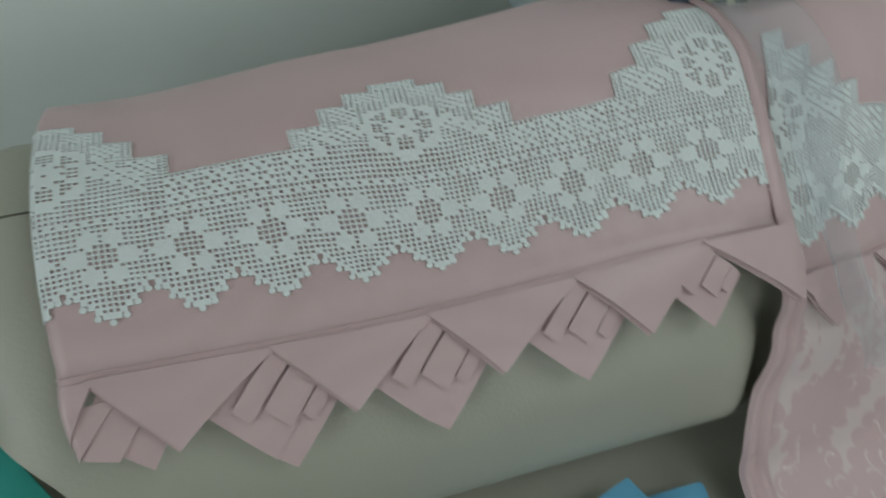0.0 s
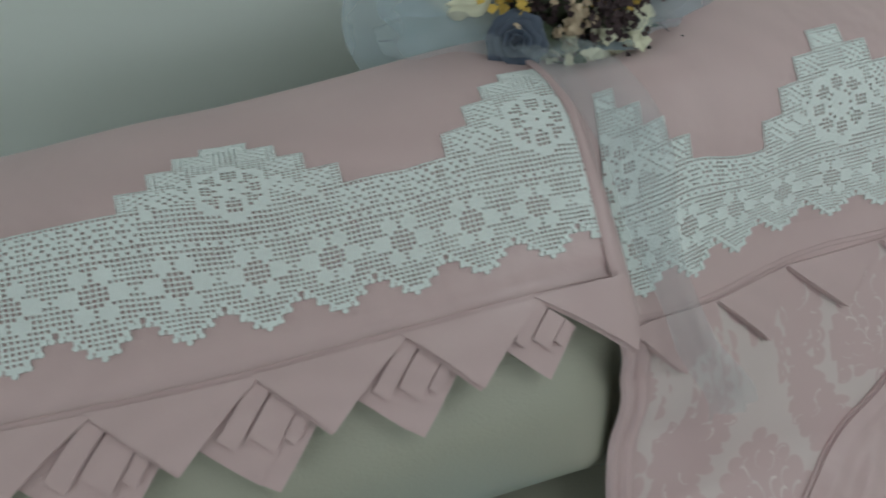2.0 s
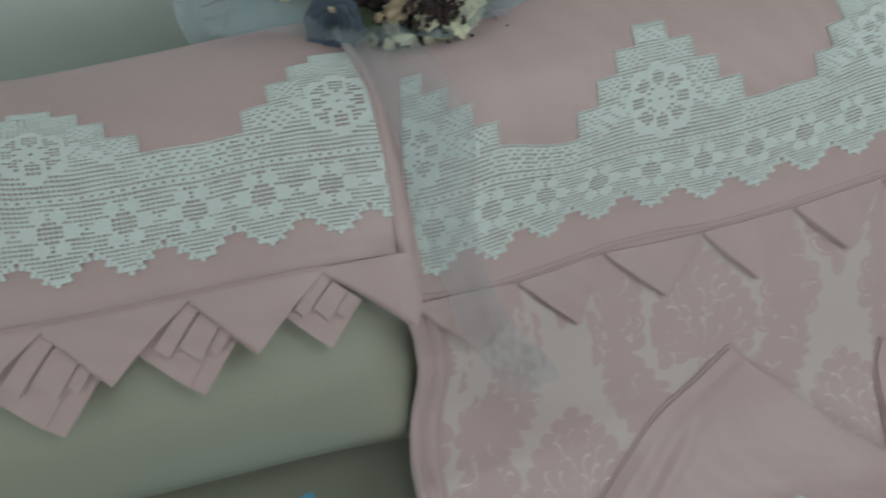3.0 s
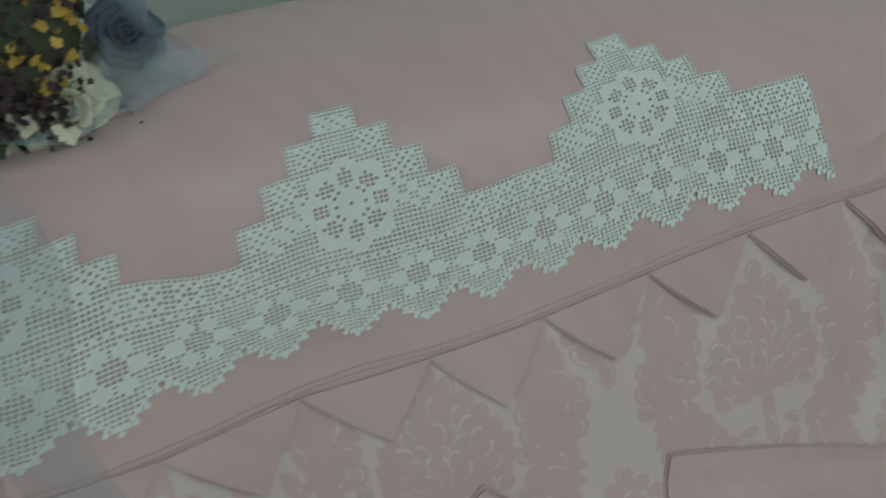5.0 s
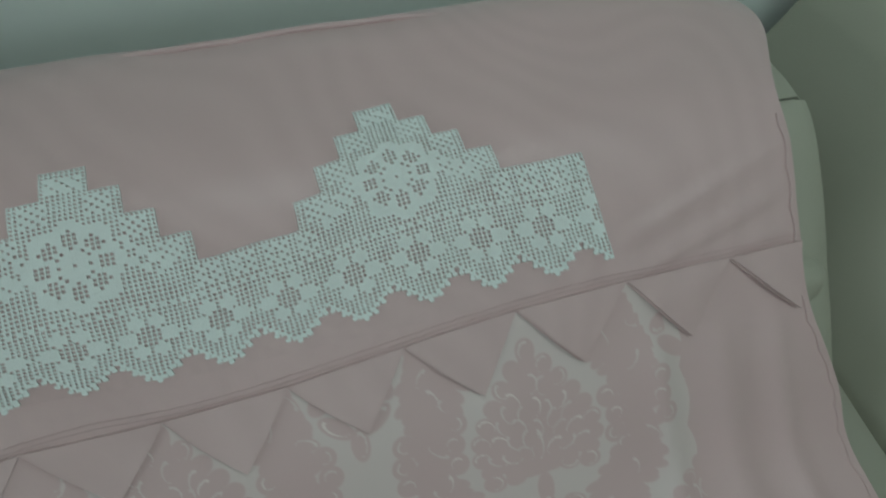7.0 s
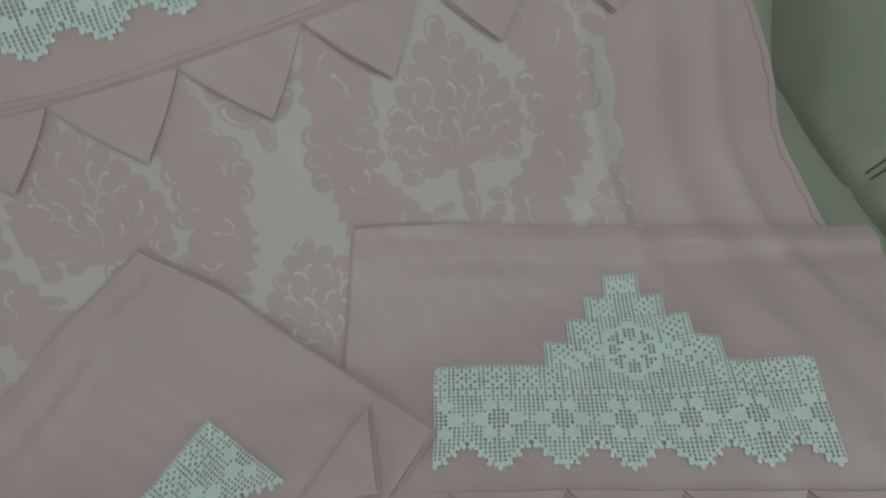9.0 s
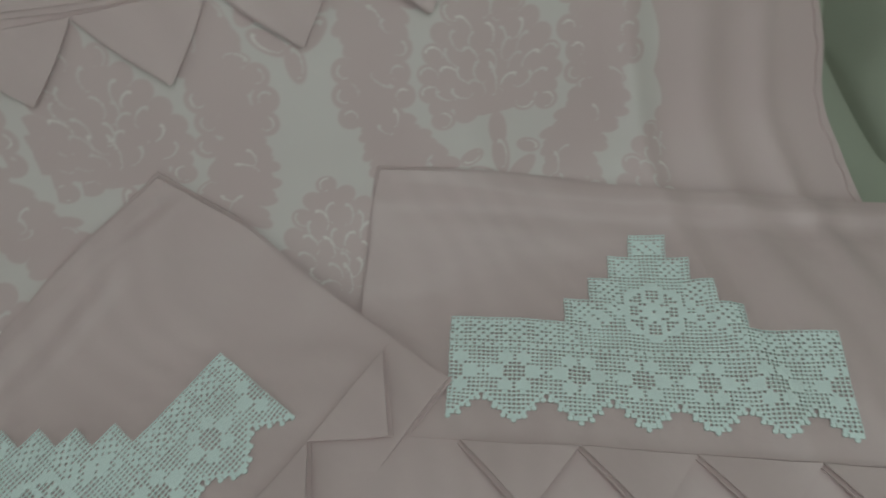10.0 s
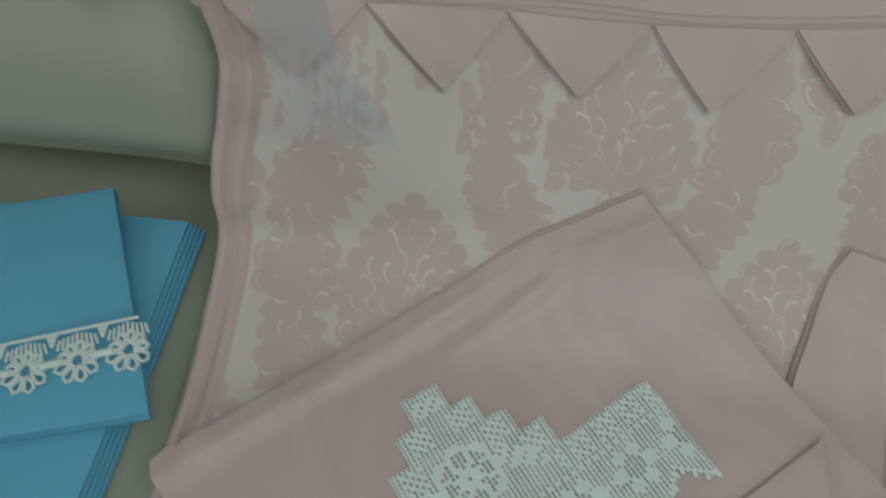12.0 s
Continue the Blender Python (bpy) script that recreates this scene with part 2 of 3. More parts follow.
slab("wall_east", 2.36, 2.50, -2.8, 1.20, 0, 2.6, PAINT, "plain pale painted wall beside the sofa arm", "wall")

# ---- sofa ----
sofa = tagged(empty("sofa"), "pale grey-green leather sofa with padded stitched arms", "sofa")


def pad(u, v, k):
    """The padded back: it rolls in at its lower edge and at its left end."""
    inward = 0.05 * smooth(1.165, 1.245, v) ** 2 + 0.05 * smooth(-0.33, -0.44, u) ** 2 + 0.04 * smooth(1.89, 1.94, u) ** 2
    inward += 0.038 * smooth(0.43, 0.50, u) * smooth(0.62, 0.52, u) * smooth(0.96, 1.05, v) * smooth(1.26, 1.15, v)
    return surface(u, v, -0.040 - inward + k)


def pad_left(v):
    return -0.44 + 0.11 * smooth(0.80, 1.06, v) ** 2


bm = bmesh.new()
cloth_grid(bm, lambda u, v, k: pad(pad_left(v) * (1 - u) + 1.94 * u, v, k), span(0, 1, 90), span(0.69, 1.245, 46), 0.10)
part("back_pad", bm, LEATHER, sofa)
bm = bmesh.new()
cloth_grid(bm, lambda u, v, k: surface(u, v, -0.042 - 0.03 * smooth(-0.36, -0.47, u) ** 2 - 0.04 * smooth(1.89, 1.94, u) ** 2 + k), span(-0.48, 1.94, 60), span(0.02, 0.684, 50), 0.10)
part("back_roll", bm, LEATHER, sofa)
bm = bmesh.new()
box(bm, -0.36, 1.90, 0.42, 0.80, 0.06, 0.66, 0.03)
part("back_frame", bm, LEATHER, sofa)


def seat_top(x, y, k):
    puff = 0.010 * math.sin(math.pi * min(1, max(0, (y + 0.46) / 0.86)))
    edge = 0.06 * smooth(-0.38, -0.47, y) ** 2
    dip = 0.03 * smooth(0.35, 0.95, x) * smooth(0.40, 0.10, abs(y - 0.08))
    return Vector((x, y, 0.405 + puff - edge - dip + k))


for x0, x1 in ((-0.50, 0.70), (0.705, 2.03)):
    bm = bmesh.new()
    cloth_grid(bm, lambda u, v, k: seat_top(u, v, k), span(x0, x1, 24), span(-0.47, 0.40, 30), 0.16)
    part("seat_cushion", bm, LEATHER, sofa)
bm = bmesh.new()
box(bm, -0.55, 2.05, -0.44, 0.42, 0.05, 0.27, 0.02)
part("base", bm, LEATHER, sofa)
bm = bmesh.new()
box(bm, -0.80, -0.505, -0.50, 0.93, 0.05, 0.62, 0.11, 6)
for v in bm.verts:
    v.co.z += 0.010 * math.sin(4 * v.co.y) * smooth(0.3, 0.7, v.co.z)
part("arm", bm, LEATHER, sofa)


def arm_section(y):
    """Section of the padded arm that leans away from the seat, steeper and higher towards the back."""
    lean, h = 0.85 - 0.22 * smooth(0.22, 0.60, y), 0.77 + 0.06 * smooth(0.25, 0.70, y)
    x0 = 1.993 - 0.035 * smooth(0.35, 0.55, y)
    x = x0 + lean * (h - 0.53)
    return dense_profile([(x0, 0.28), (x0, 0.39), (x0 + 0.002 + 0.03 * lean, 0.445), (0.5 * (x0 - 0.006 + x), 0.5 * (0.44 + h - 0.10)), (x, h - 0.10), (x + 0.04, h - 0.045), (0.5 * (x + 2.36), h), (2.335, h - 0.04), (2.356, h - 0.10), (2.356, 0.30), (2.356, 0.06)], 6)


SECTIONS = {}


def arm_at(y, n, k):
    if y not in SECTIONS:
        SECTIONS[y] = arm_section(y)
    p = Vector(SECTIONS[y][n])
    out = (p - Vector((2.22, 0.38))).normalized()
    k += 0.006 * math.sin(5 * y) - 0.007 * math.exp(-((y - 0.161) / 0.012) ** 2)
    p = p + out * k
    return Vector((p.x, y, p.y))


bm = bmesh.new()
cloth_grid(bm, arm_at, span(-0.50, 0.98, 110), list(range(61)), 0.05)
box(bm, 2.17, 2.33, -0.48, 0.95, 0.05, 0.56)
arm = part("arm", bm, LEATHER, sofa)
for y in (0.155, 0.167):
    bm = bmesh.new()
    tube(bm, [arm_at(y, n, 0.002) for n in range(9, 40)], 0.0016, 5)
    part("stitching", bm, THREAD, arm, "dark double stitching")
for x in (-0.62, 2.1):
    for y in (-0.36, 0.78):
        bm = bmesh.new()
        box(bm, x - 0.035, x + 0.035, y - 0.035, y + 0.035, 0.0, 0.055, 0.008)
        part("foot", bm, WOOD, sofa, "dark wooden foot")

# ---- crochet lace ----
CELL = 0.0821 / 14
BAND, STEP = 26, 7
LARGE, SMALL = ((22, 16, 10, 4), 9.3), ((20, 14, 9, 4), 7.4)


def stitched(i, j, peak, steps, reach):
    """None: no lace at column i, row j; else whether that mesh is worked solid. peak: column offset to the nearest peak."""
    c = abs((i + 7) % 14 - 7)
    edge = (0, 0, 1, 2, 3, 4, 5, 6)[c]
    if j < edge:
        return None
    side = abs(peak)
    if j >= BAND:
        level, row = divmod(j - BAND, STEP)
        if level > 3 or side > steps[level]:
            return None
        if side == steps[level] or row == STEP - 1 and side > (steps[level + 1] if level < 3 else -1):
            return False
    if j == edge:
        return True
    # six-petalled flowers over the points of the edge
    dy = abs(j - 11)
    if dy <= 6 and j < 18:
        return math.hypot(c - 2, dy - 3.5) < 1.75 or math.hypot(c - 4.4, dy * 0.9) < 1.75
    if j == 18:
        return i % 2 == 0
    # medallion
    high = j - (BAND + 4)
    r = math.hypot(peak, high * 0.93) / reach
    a = math.atan2(high, peak)
    if r < 1.0 + 0.07 * math.cos(8 * a):
        if r < 0.07 or 0.31 < r < 0.42 and math.cos(8 * a) > -0.2:
            return False
        if 0.47 < r < 0.80:
            return math.cos(8 * a) < -0.40
        return True
    # pair of leaves that droop from the medallion
    out = side - reach * 0.95
    if 0 <= out <= 9 and abs(high - 1.5 + 0.75 * out) < 3.4 - 0.18 * out:
        return (i * (1 if peak > 0 else -1) - j) % 4 != 0 and (i + j) % 5 != 0
    # small four-cell flowers along the band
    if 20 <= j <= 24 and side > reach + 10:
        fx, fy = (i + 3) % 7 - 3, j - 22
        return abs(fx) <= 2 and (fx + fy) % 2 == 0 and (fx, fy) != (0, 0) or abs(fx) == 1 and abs(fy) == 1
    if j >= BAND:
        level, row = divmod(j - BAND, STEP)
        if level == 3:
            return 1 <= row <= 4 and side <= 3 and (i + j) % 3 != 0
        fx, fy = side - steps[level] + 4, row - 3
        return abs(fx) <= 2 and abs(fy) <= 2 and (fx + fy) % 2 == 0
    return False


def lace_mesh(name, parent, place, columns, peaks, kind=SMALL, stop=None):
    """Filet crochet: thread round every open mesh, solid blocks where it is worked full. place(column, row) in cells."""
    verts, faces, grid = [], [], {}
    steps, reach = kind

    def corner(i, j):
        if (i, j) not in grid:
            grid[i, j] = len(verts)
            dx, dj = wave(i * 0.11, j * 0.11 + 9), wave(i * 0.13 + 40, j * 0.13)
            jag = 0.10 * wave(i * 1.7, j * 1.3 + 5)
            verts.append(place(i + 0.28 * dx + jag, j + 0.35 * dj + jag))
        return grid[i, j]

    def picot(i, j):
        """A small round loop at the edge."""
        mid = len(verts)
        verts.append(place(i, j))
        for k in range(7):
            t = 2 * math.pi * k / 7
            verts.append(place(i + 0.62 * math.cos(t), j + 0.62 * math.sin(t)))
        faces.extend((mid, mid + 1 + k, mid + 1 + (k + 1) % 7) for k in range(7))

    for i in range(*columns):
        peak = min((i - p for p in peaks), key=abs)
        c = abs((i + 7) % 14 - 7)
        if not (stop and stop(i, 0)) and (c in (0, 2, 4, 6)):
            picot(i + 0.5 + (0.25 if (i + 7) % 14 > 7 else -0.25) * (c > 0), (0, 0, 1, 2, 3, 4, 5, 6)[c] - 0.45)
        for j in range(0, BAND + 4 * STEP):
            worked = stitched(i, j, peak, steps, reach)
            if worked is None or stop and stop(i, j):
                continue
            a, b, c_, d = corner(i, j), corner(i + 1, j), corner(i + 1, j + 1), corner(i, j + 1)
            if worked:
                faces.append((a, b, c_, d))
                continue
            mid = (verts[a] + verts[b] + verts[c_] + verts[d]) / 4
            hole = 0.56 + 0.16 * wave(i * 0.31, j * 0.37)
            if abs((i + 7) % 14 - 7) + abs(j - 11) <= 3 and abs(j - 11) < 3:
                hole = 0.68
            if math.hypot(peak, j - BAND - 4) < 0.85 * reach:
                hole = 0.68
            n = len(verts)
            verts.extend(mid + (verts[q] - mid) * hole for q in (a, b, c_, d))
            for k, (p, q) in enumerate(((a, b), (b, c_), (c_, d), (d, a))):
                faces.append((p, q, n + (k + 1) % 4, n + k))
    me = bpy.data.meshes.new(name)
    me.from_pydata(verts, [], faces)
    me.materials.append(COTTON)
    me.update()
    ob = new(name, me)
    ob.parent = parent
    thick = ob.modifiers.new("thickness", "SOLIDIFY")
    thick.thickness, thick.offset = 0.0013, 0
    return tagged(ob, "white openwork crochet lace", kind="stuff")


# ---- flaps along the hems ----
def flap(parent, place, a, tip, b, lift, name="flap", thick=0.003, curl=0.003):
    """A folded corner of cloth hanging from the hem between a and b."""
    bm = bmesh.new()
    a, tip, b = [Vector((*p, 0)) for p in (a, tip, b)]

    def at(u, v, k):
        p = a.lerp(b, u).lerp(tip, v)
        return place(p.x, p.y, lift + curl * v * v + 0.006 * (1 - u) * math.sin(math.pi * min(1, v)) + k)

    cloth_grid(bm, at, span(0, 1, 9), [0, 0.15, 0.3, 0.45, 0.6, 0.75, 0.88, 0.97, 0.995], thick)
    return part(name, bm, SATIN, parent)


def panel(parent, place, corners, lift, name, n=8, thick=0.003, mat=None, bulge=0.0):
    """A small four-cornered layer of cloth."""
    bm = bmesh.new()
    a, b, c, d = [Vector((*p, 0)) for p in corners]

    def at(u, v, k):
        p = a.lerp(b, u).lerp(d.lerp(c, u), v)
        return place(p.x, p.y, lift + bulge * 16 * u * (1 - u) * v * (1 - v) + k)

    cloth_grid(bm, at, span(0, 1, n), span(0, 1, n), thick)
    return part(name, bm, mat or SATIN, parent)


def seam(parent, place, points, radius=0.0009):
    bm = bmesh.new()
    tube(bm, [place(x, s, 0.001 + 0.0006 * (i % 2)) for i, (x, s) in enumerate(points)], radius, 5)
    return part("seam", bm, SATIN, parent)


# ---- the folded sheet over the sofa back ----
bed_sheet = tagged(empty("bed_sheet"), "folded pink satin sheet with white lace over the sofa back", "bed sheet")


def sheet_top(x):
    return 0.460 + 0.035 * smooth(-0.30, 0.20, x)


def sheet_lift(x, s):
    return -0.002 + 0.0035 * wave(x * 4, s * 7) + 0.004 * math.exp(-((s - 0.665) / 0.03) ** 2) * wave(x * 3, 5) - 0.003 * math.exp(-((s - 0.885) / 0.010) ** 2) + 0.0013 * wave(x * 42, s * 22) * math.exp(-((s - 0.885) / 0.03) ** 2)


def sheet_edge(s):
    return 0.478 + 0.022 * smooth(0.58, 0.72, s) - 0.006 * smooth(0.75, 0.9, s)


def sheet_at(x, s, lift=0.0):
    roll = 0.030 * smooth(-0.285, -0.31, x) ** 2 + 0.012 * smooth(sheet_edge(s) - 0.002, sheet_edge(s) + 0.024, x)
    return surface(x, s, sheet_lift(x, s) - roll + lift)


bm = bmesh.new()


def sheet_body(u, v, k):
    x0, s = -0.305, 0
    x = x0 + (0.516 - x0) * u
    s = sheet_top(x) + (0.915 + 0.035 * smooth(0.40, 0.47, x) - sheet_top(x)) * v
    x = x0 + (sheet_edge(s) + 0.022 - x0) * u
    return sheet_at(x, s, k)


cloth_grid(bm, sheet_body, span(0, 1, 110), span(0, 1, 60), 0.003)
part("cloth", bm, SATIN, bed_sheet)


def sheet_lace(i, j):
    """Rows run up from the points; those over the top of the back lie closer."""
    x = 0.010 + i * CELL
    tip = 0.850 + 0.008 * smooth(0.02, 0.20, x)
    band = 0.134 + 0.016 * smooth(0.15, -0.15, x)
    up = min(1.0, max(0, j - BAND) / (4 * STEP))
    s = tip - band * min(j, BAND) / BAND - (0.072 + 0.03 * smooth(0.25, 0.42, x) + 0.04 * smooth(-0.1, -0.28, x)) * (1 - (1 - up) ** 1.35)
    return sheet_at(x, s + 0.003 * wave(i * 0.05, 1), 0.0022)


lace_mesh("lace", bed_sheet, sheet_lace, (-54, 84), (13, 75, -50), SMALL,
          lambda i, j: 0.010 + i * CELL > sheet_edge(0.852 - 0.0056 * min(j, 36)) - 0.003 or 0.010 + i * CELL < -0.302)
bm = bmesh.new()
cloth_grid(bm, lambda u, v, k: surface(sheet_edge(v) - 0.006 + (0.012 + 0.014 * smooth(0.66, 0.88, v) + 0.004 * wave(v * 9, 8)) * u, v, 0.000 + (0.006 + 0.002 * wave(v * 14, 3)) * math.sin(math.pi * (0.12 + 0.83 * u)) ** 0.8 + k), span(0, 1, 9), span(0.585, 0.955, 40), 0.003)
part("folded_edge", bm, SATIN, bed_sheet)
SLITS = [-0.267, -0.096, 0.068, 0.232, 0.388]
seam(bed_sheet, sheet_at, [(x, 0.897) for x in span(-0.30, 0.49, 90)])
def end_at(x, s, lift=0.0):
    """The last corner lies over the edge of the duvet cover."""
    return sheet_at(x, s, lift + 0.017 * smooth(0.42, 0.485, x))


panel(bed_sheet, end_at, [(0.386, 0.902), (0.492, 0.992), (0.508, 0.950), (0.497, 0.898)], 0.004, "flap")
panel(bed_sheet, end_at, [(0.381, 0.903), (0.488, 0.996), (0.505, 0.955), (0.495, 0.900)], -0.002, "flap")
for n, x in enumerate(SLITS[:4]):
    reach = (SLITS + [0.53])[n + 1]
    tip = (x + 0.066 + 0.004 * (n % 2), 0.993)
    flap(bed_sheet, sheet_at, (x - 0.004, 0.903), tip, (reach + 0.008, 0.905), 0.003)
    flap(bed_sheet, sheet_at, (x - 0.009, 0.903), (tip[0] - 0.004, tip[1] + 0.003), (reach, 0.905), -0.002)
# the first, half-hidden corner at the end of the sheet
flap(bed_sheet, sheet_at, (-0.303, 0.905), (-0.302, 0.975), (-0.262, 0.905), 0.002)
flap(bed_sheet, sheet_at, (-0.300, 0.935), (-0.300, 0.99), (-0.245, 0.93), -0.004)
# pleated squares that show between the corners
for n, (x, d) in enumerate(zip(SLITS, (0.0, 1.0, 1.0, 0.9, 0.72))):
    if n == 0:
        panel(bed_sheet, sheet_at, [(-0.262, 0.915), (-0.228, 0.955), (-0.262, 0.995), (-0.298, 0.985)], -0.006, "pleat")
        panel(bed_sheet, sheet_at, [(-0.240, 0.955), (-0.215, 0.985), (-0.235, 1.012), (-0.262, 0.99)], -0.009, "pleat")
        continue

    def sq(a, b, x=x, d=d):
        """From the square's own axes, down its left and right sides, to x and s."""
        return x + d * (-0.066 * a + 0.058 * b), 0.908 + d * (0.076 * a + 0.064 * b)

    panel(bed_sheet, sheet_at, [sq(0, -0.35), sq(1.0, -0.35), sq(1.0, 0.72), sq(0, 0.72)], -0.0065, "pleat")
    panel(bed_sheet, sheet_at, [sq(0.0, 0.7), sq(1.0, 0.7), sq(0.98, 1.0), sq(0, 1.0)], -0.0085, "pleat")
    panel(bed_sheet, sheet_at, [sq(0, 0), sq(0.80, 0), sq(0.80, 0.26), sq(0, 0.26)], -0.0005, "pleat")
    panel(bed_sheet, sheet_at, [sq(0.0, 0.30), sq(0.60, 0.30), sq(0.60, 0.68), sq(0, 0.68)], -0.0015, "pleat")
    panel(bed_sheet, sheet_at, [sq(0.0, 0.70), sq(0.42, 0.70), sq(0.42, 0.88), sq(0, 0.88)], -0.003, "pleat")

# ---- the damask duvet cover over back and seat ----
duvet = tagged(empty("duvet_cover"), "pink satin damask duvet cover hanging over sofa back and seat", "duvet cover")


def duvet_left(s):
    return 0.470 + 0.014 * smooth(0.94, 1.02, s) - 0.037 * smooth(1.06, 1.24, s) - 0.005 * smooth(1.26, 1.56, s) - 0.025 * smooth(1.56, 1.9, s)


def duvet_right(s):
    return 1.905 - 0.07 * smooth(0.50, 0.72, s) + 0.055 * smooth(0.90, 1.16, s) + 0.008 * smooth(1.18, 1.45, s) + 0.004 * wave(s * 9, 2)


def duvet_hem(x):
    return 0.884 + 0.038 * smooth(1.55, 0.93, x) + 0.046 * smooth(0.90, 0.52, x)


def duvet_lift(x, s):
    side = x - duvet_left(s)
    lift = -0.006 - 0.008 * smooth(1.1, 1.25, s) + 0.0014 * wave(x * 11, s * 9) + 0.004 * wave(x * 3.1 + 7, s * 4.3) + 0.0022 * wave(x * 13, s * 1.6 + 3) * smooth(0.9, 1.05, s)
    lift += 0.010 * math.exp(-((side - 0.009) / 0.007) ** 2) * smooth(0.85, 1.0, s) + 0.008 * math.exp(-((side - 0.034) / 0.008) ** 2) * smooth(0.85, 1.0, s)
    lift -= 0.040 * smooth(0.97, 1.06, s) * smooth(1.24, 1.14, s) * smooth(0.64, 0.50, x)
    low = smooth(0.93, 1.02, s) * smooth(1.9, 1.5, s)
    for c, w, h in ((1.60, 0.022, 0.010), (1.70, 0.03, 0.009), (1.79, 0.02, 0.007), (1.37, 0.05, 0.006)):
        lift += low * h * math.exp(-((x - c - 0.06 * (s - 1.1)) / w) ** 2)
    lift += 0.0013 * wave(x * 42, s * 22) * math.exp(-((s - duvet_hem(x) + 0.012) / 0.025) ** 2)
    # slanting creases towards the right end, above the hem
    for q, h in ((0.0, 0.006), (0.05, 0.005), (0.10, 0.003)):
        lift += h * math.exp(-(((s - 0.80 - q) + 0.30 * (x - 1.68)) / 0.012) ** 2) * smooth(1.54, 1.62, x) * smooth(1.86, 1.74, x)
    return lift


def duvet_at(x, s, lift=0.0):
    return surface(x, s, duvet_lift(x, s) + lift)


def duvet_body(u, s, k):
    x0, x1 = duvet_left(s), duvet_right(s)
    x = x0 + (x1 - x0) * u
    return surface(x, s, duvet_lift(x, s) + k)


bm = bmesh.new()
cloth_grid(bm, duvet_body, [q / 170 for q in range(171)], span(0.335, 0.890, 80), 0.003)
part("cloth", bm, SATIN, duvet)


def figures(x, s):
    """The woven pattern: 0 on the figures, 1 on the pale ground between them, lighter veins inside; arrays in, array out.
    Figures are unions of leaf-like lobes: tiered flowers in staggered columns, leafy vines winding between them, small buds."""
    out = np.ones(x.shape)
    rnd = random.Random(8)
    lobes, veins = [], []

    def lobe(cx, cs, long, wide, way, vein=0.0):
        lobes.append((cx, cs, long, wide, way))
        if rnd.random() < vein:
            veins.append((cx, cs, long * 0.7, wide * 0.62, way))

    # half-width of a flower from its base to its pointed tip
    heights, halves = (0, 0.12, 0.3, 0.5, 0.7, 0.88, 1), (0.040, 0.078, 0.083, 0.068, 0.046, 0.020, 0)

    def flower(cx, cs):
        for k in range(12):
            v = 0.06 + 0.078 * k
            lobe(cx, cs + 0.085 - 0.175 * v, 0.018, max(0.012, np.interp(v, heights, halves) - 0.004), 0)
        for side in (-1, 1):
            for k in range(9):
                v = (0.0, 0.10, 0.22, 0.35, 0.48, 0.61, 0.74, 0.87, 1.0)[k]
                w, ds = np.interp(v, heights, halves), cs + 0.085 - 0.175 * v
                lobe(cx + side * w, ds, 0.0155, 0.0135, side * (1.8 - 1.6 * v), 0.35)
            # curls at the foot
            lobe(cx + side * 0.070, cs + 0.088, 0.016, 0.016, 0, 1.0)
        for scale, count in ((0.30, 5), (0.52, 9), (0.76, 13)):
            for k in range(count):
                t = (k + 0.5) / count * 2 - 1
                v = 0.10 + 0.86 * scale * (1 - abs(t) ** 1.5)
                x_ = cx + scale * 0.085 * math.copysign(abs(t) ** 0.7, t)
                if rnd.random() < 0.86:
                    veins.append((x_, cs + 0.080 - 0.165 * v, 0.0135, 0.0065 + 0.003 * rnd.random(), 1.1 * t + rnd.uniform(-0.2, 0.2)))
        veins.append((cx, cs + 0.045, 0.020, 0.0055, 0))

    for col in range(-1, 6):
        cx = 0.698 + 0.237 * col
        for row in range(-1, 3):
            cs = 1.275 - 0.245 * (col % 2) + 0.49 * row
            flower(cx, cs)
            # stem with a trefoil below the flower
            for bx, bs, long, way in ((0, 0.120, 0.030, 0), (0, 0.165, 0.034, 0), (0.026, 0.196, 0.026, 0.9), (-0.026, 0.196, 0.026, -0.9), (0.040, 0.160, 0.018, 2.2), (-0.040, 0.160, 0.018, -2.2), (0, 0.226, 0.024, 0)):
                lobe(cx + bx, cs + bs, long, 0.0125, way, 0.6)
        # leafy vines between this column and the next: broad serrated leaves joined by thin stalks and curls
        s_left = 1.275 - 0.245 * (col % 2)
        for k in range(72):
            sk = 0.86 + 0.0142 * k
            phase = 2 * math.pi * (sk - s_left) / 0.49 + 1.28
            mid = cx + 0.1185 + 0.032 * math.sin(phase) + 0.005 * math.sin(3.1 * k)
            fat = (0.5 + 0.5 * math.cos(2 * phase)) ** 0.8
            lobe(mid, sk, 0.016, 0.008 + 0.030 * fat, 0)
            for side in (-1, 1):
                edge = 0.008 + 0.031 * fat
                lobe(mid + side * edge, sk + 0.004, 0.012 + 0.009 * rnd.random(), 0.008 + 0.004 * rnd.random(), side * rnd.uniform(1.7, 2.5), 0.10)
            if fat < 0.30:
                side = 1 if k % 2 else -1
                curl = 0.030 + 0.010 * rnd.random()
                lobe(mid + side * curl, sk, 0.0165, 0.0165, 0)
                veins.append((mid + side * curl, sk, 0.0085, 0.0085, side * 0.7))
                lobe(mid + side * 0.5 * curl, sk + 0.012, 0.018, 0.008, side * 1.2)
            elif rnd.random() < 0.55:
                veins.append((mid + rnd.uniform(-0.022, 0.022), sk, rnd.uniform(0.009, 0.016), rnd.uniform(0.004, 0.006), rnd.uniform(-1.0, 1.0)))
    span_x, span_s = x.max() - x.min(), s.max() - s.min()
    n, m = x.shape

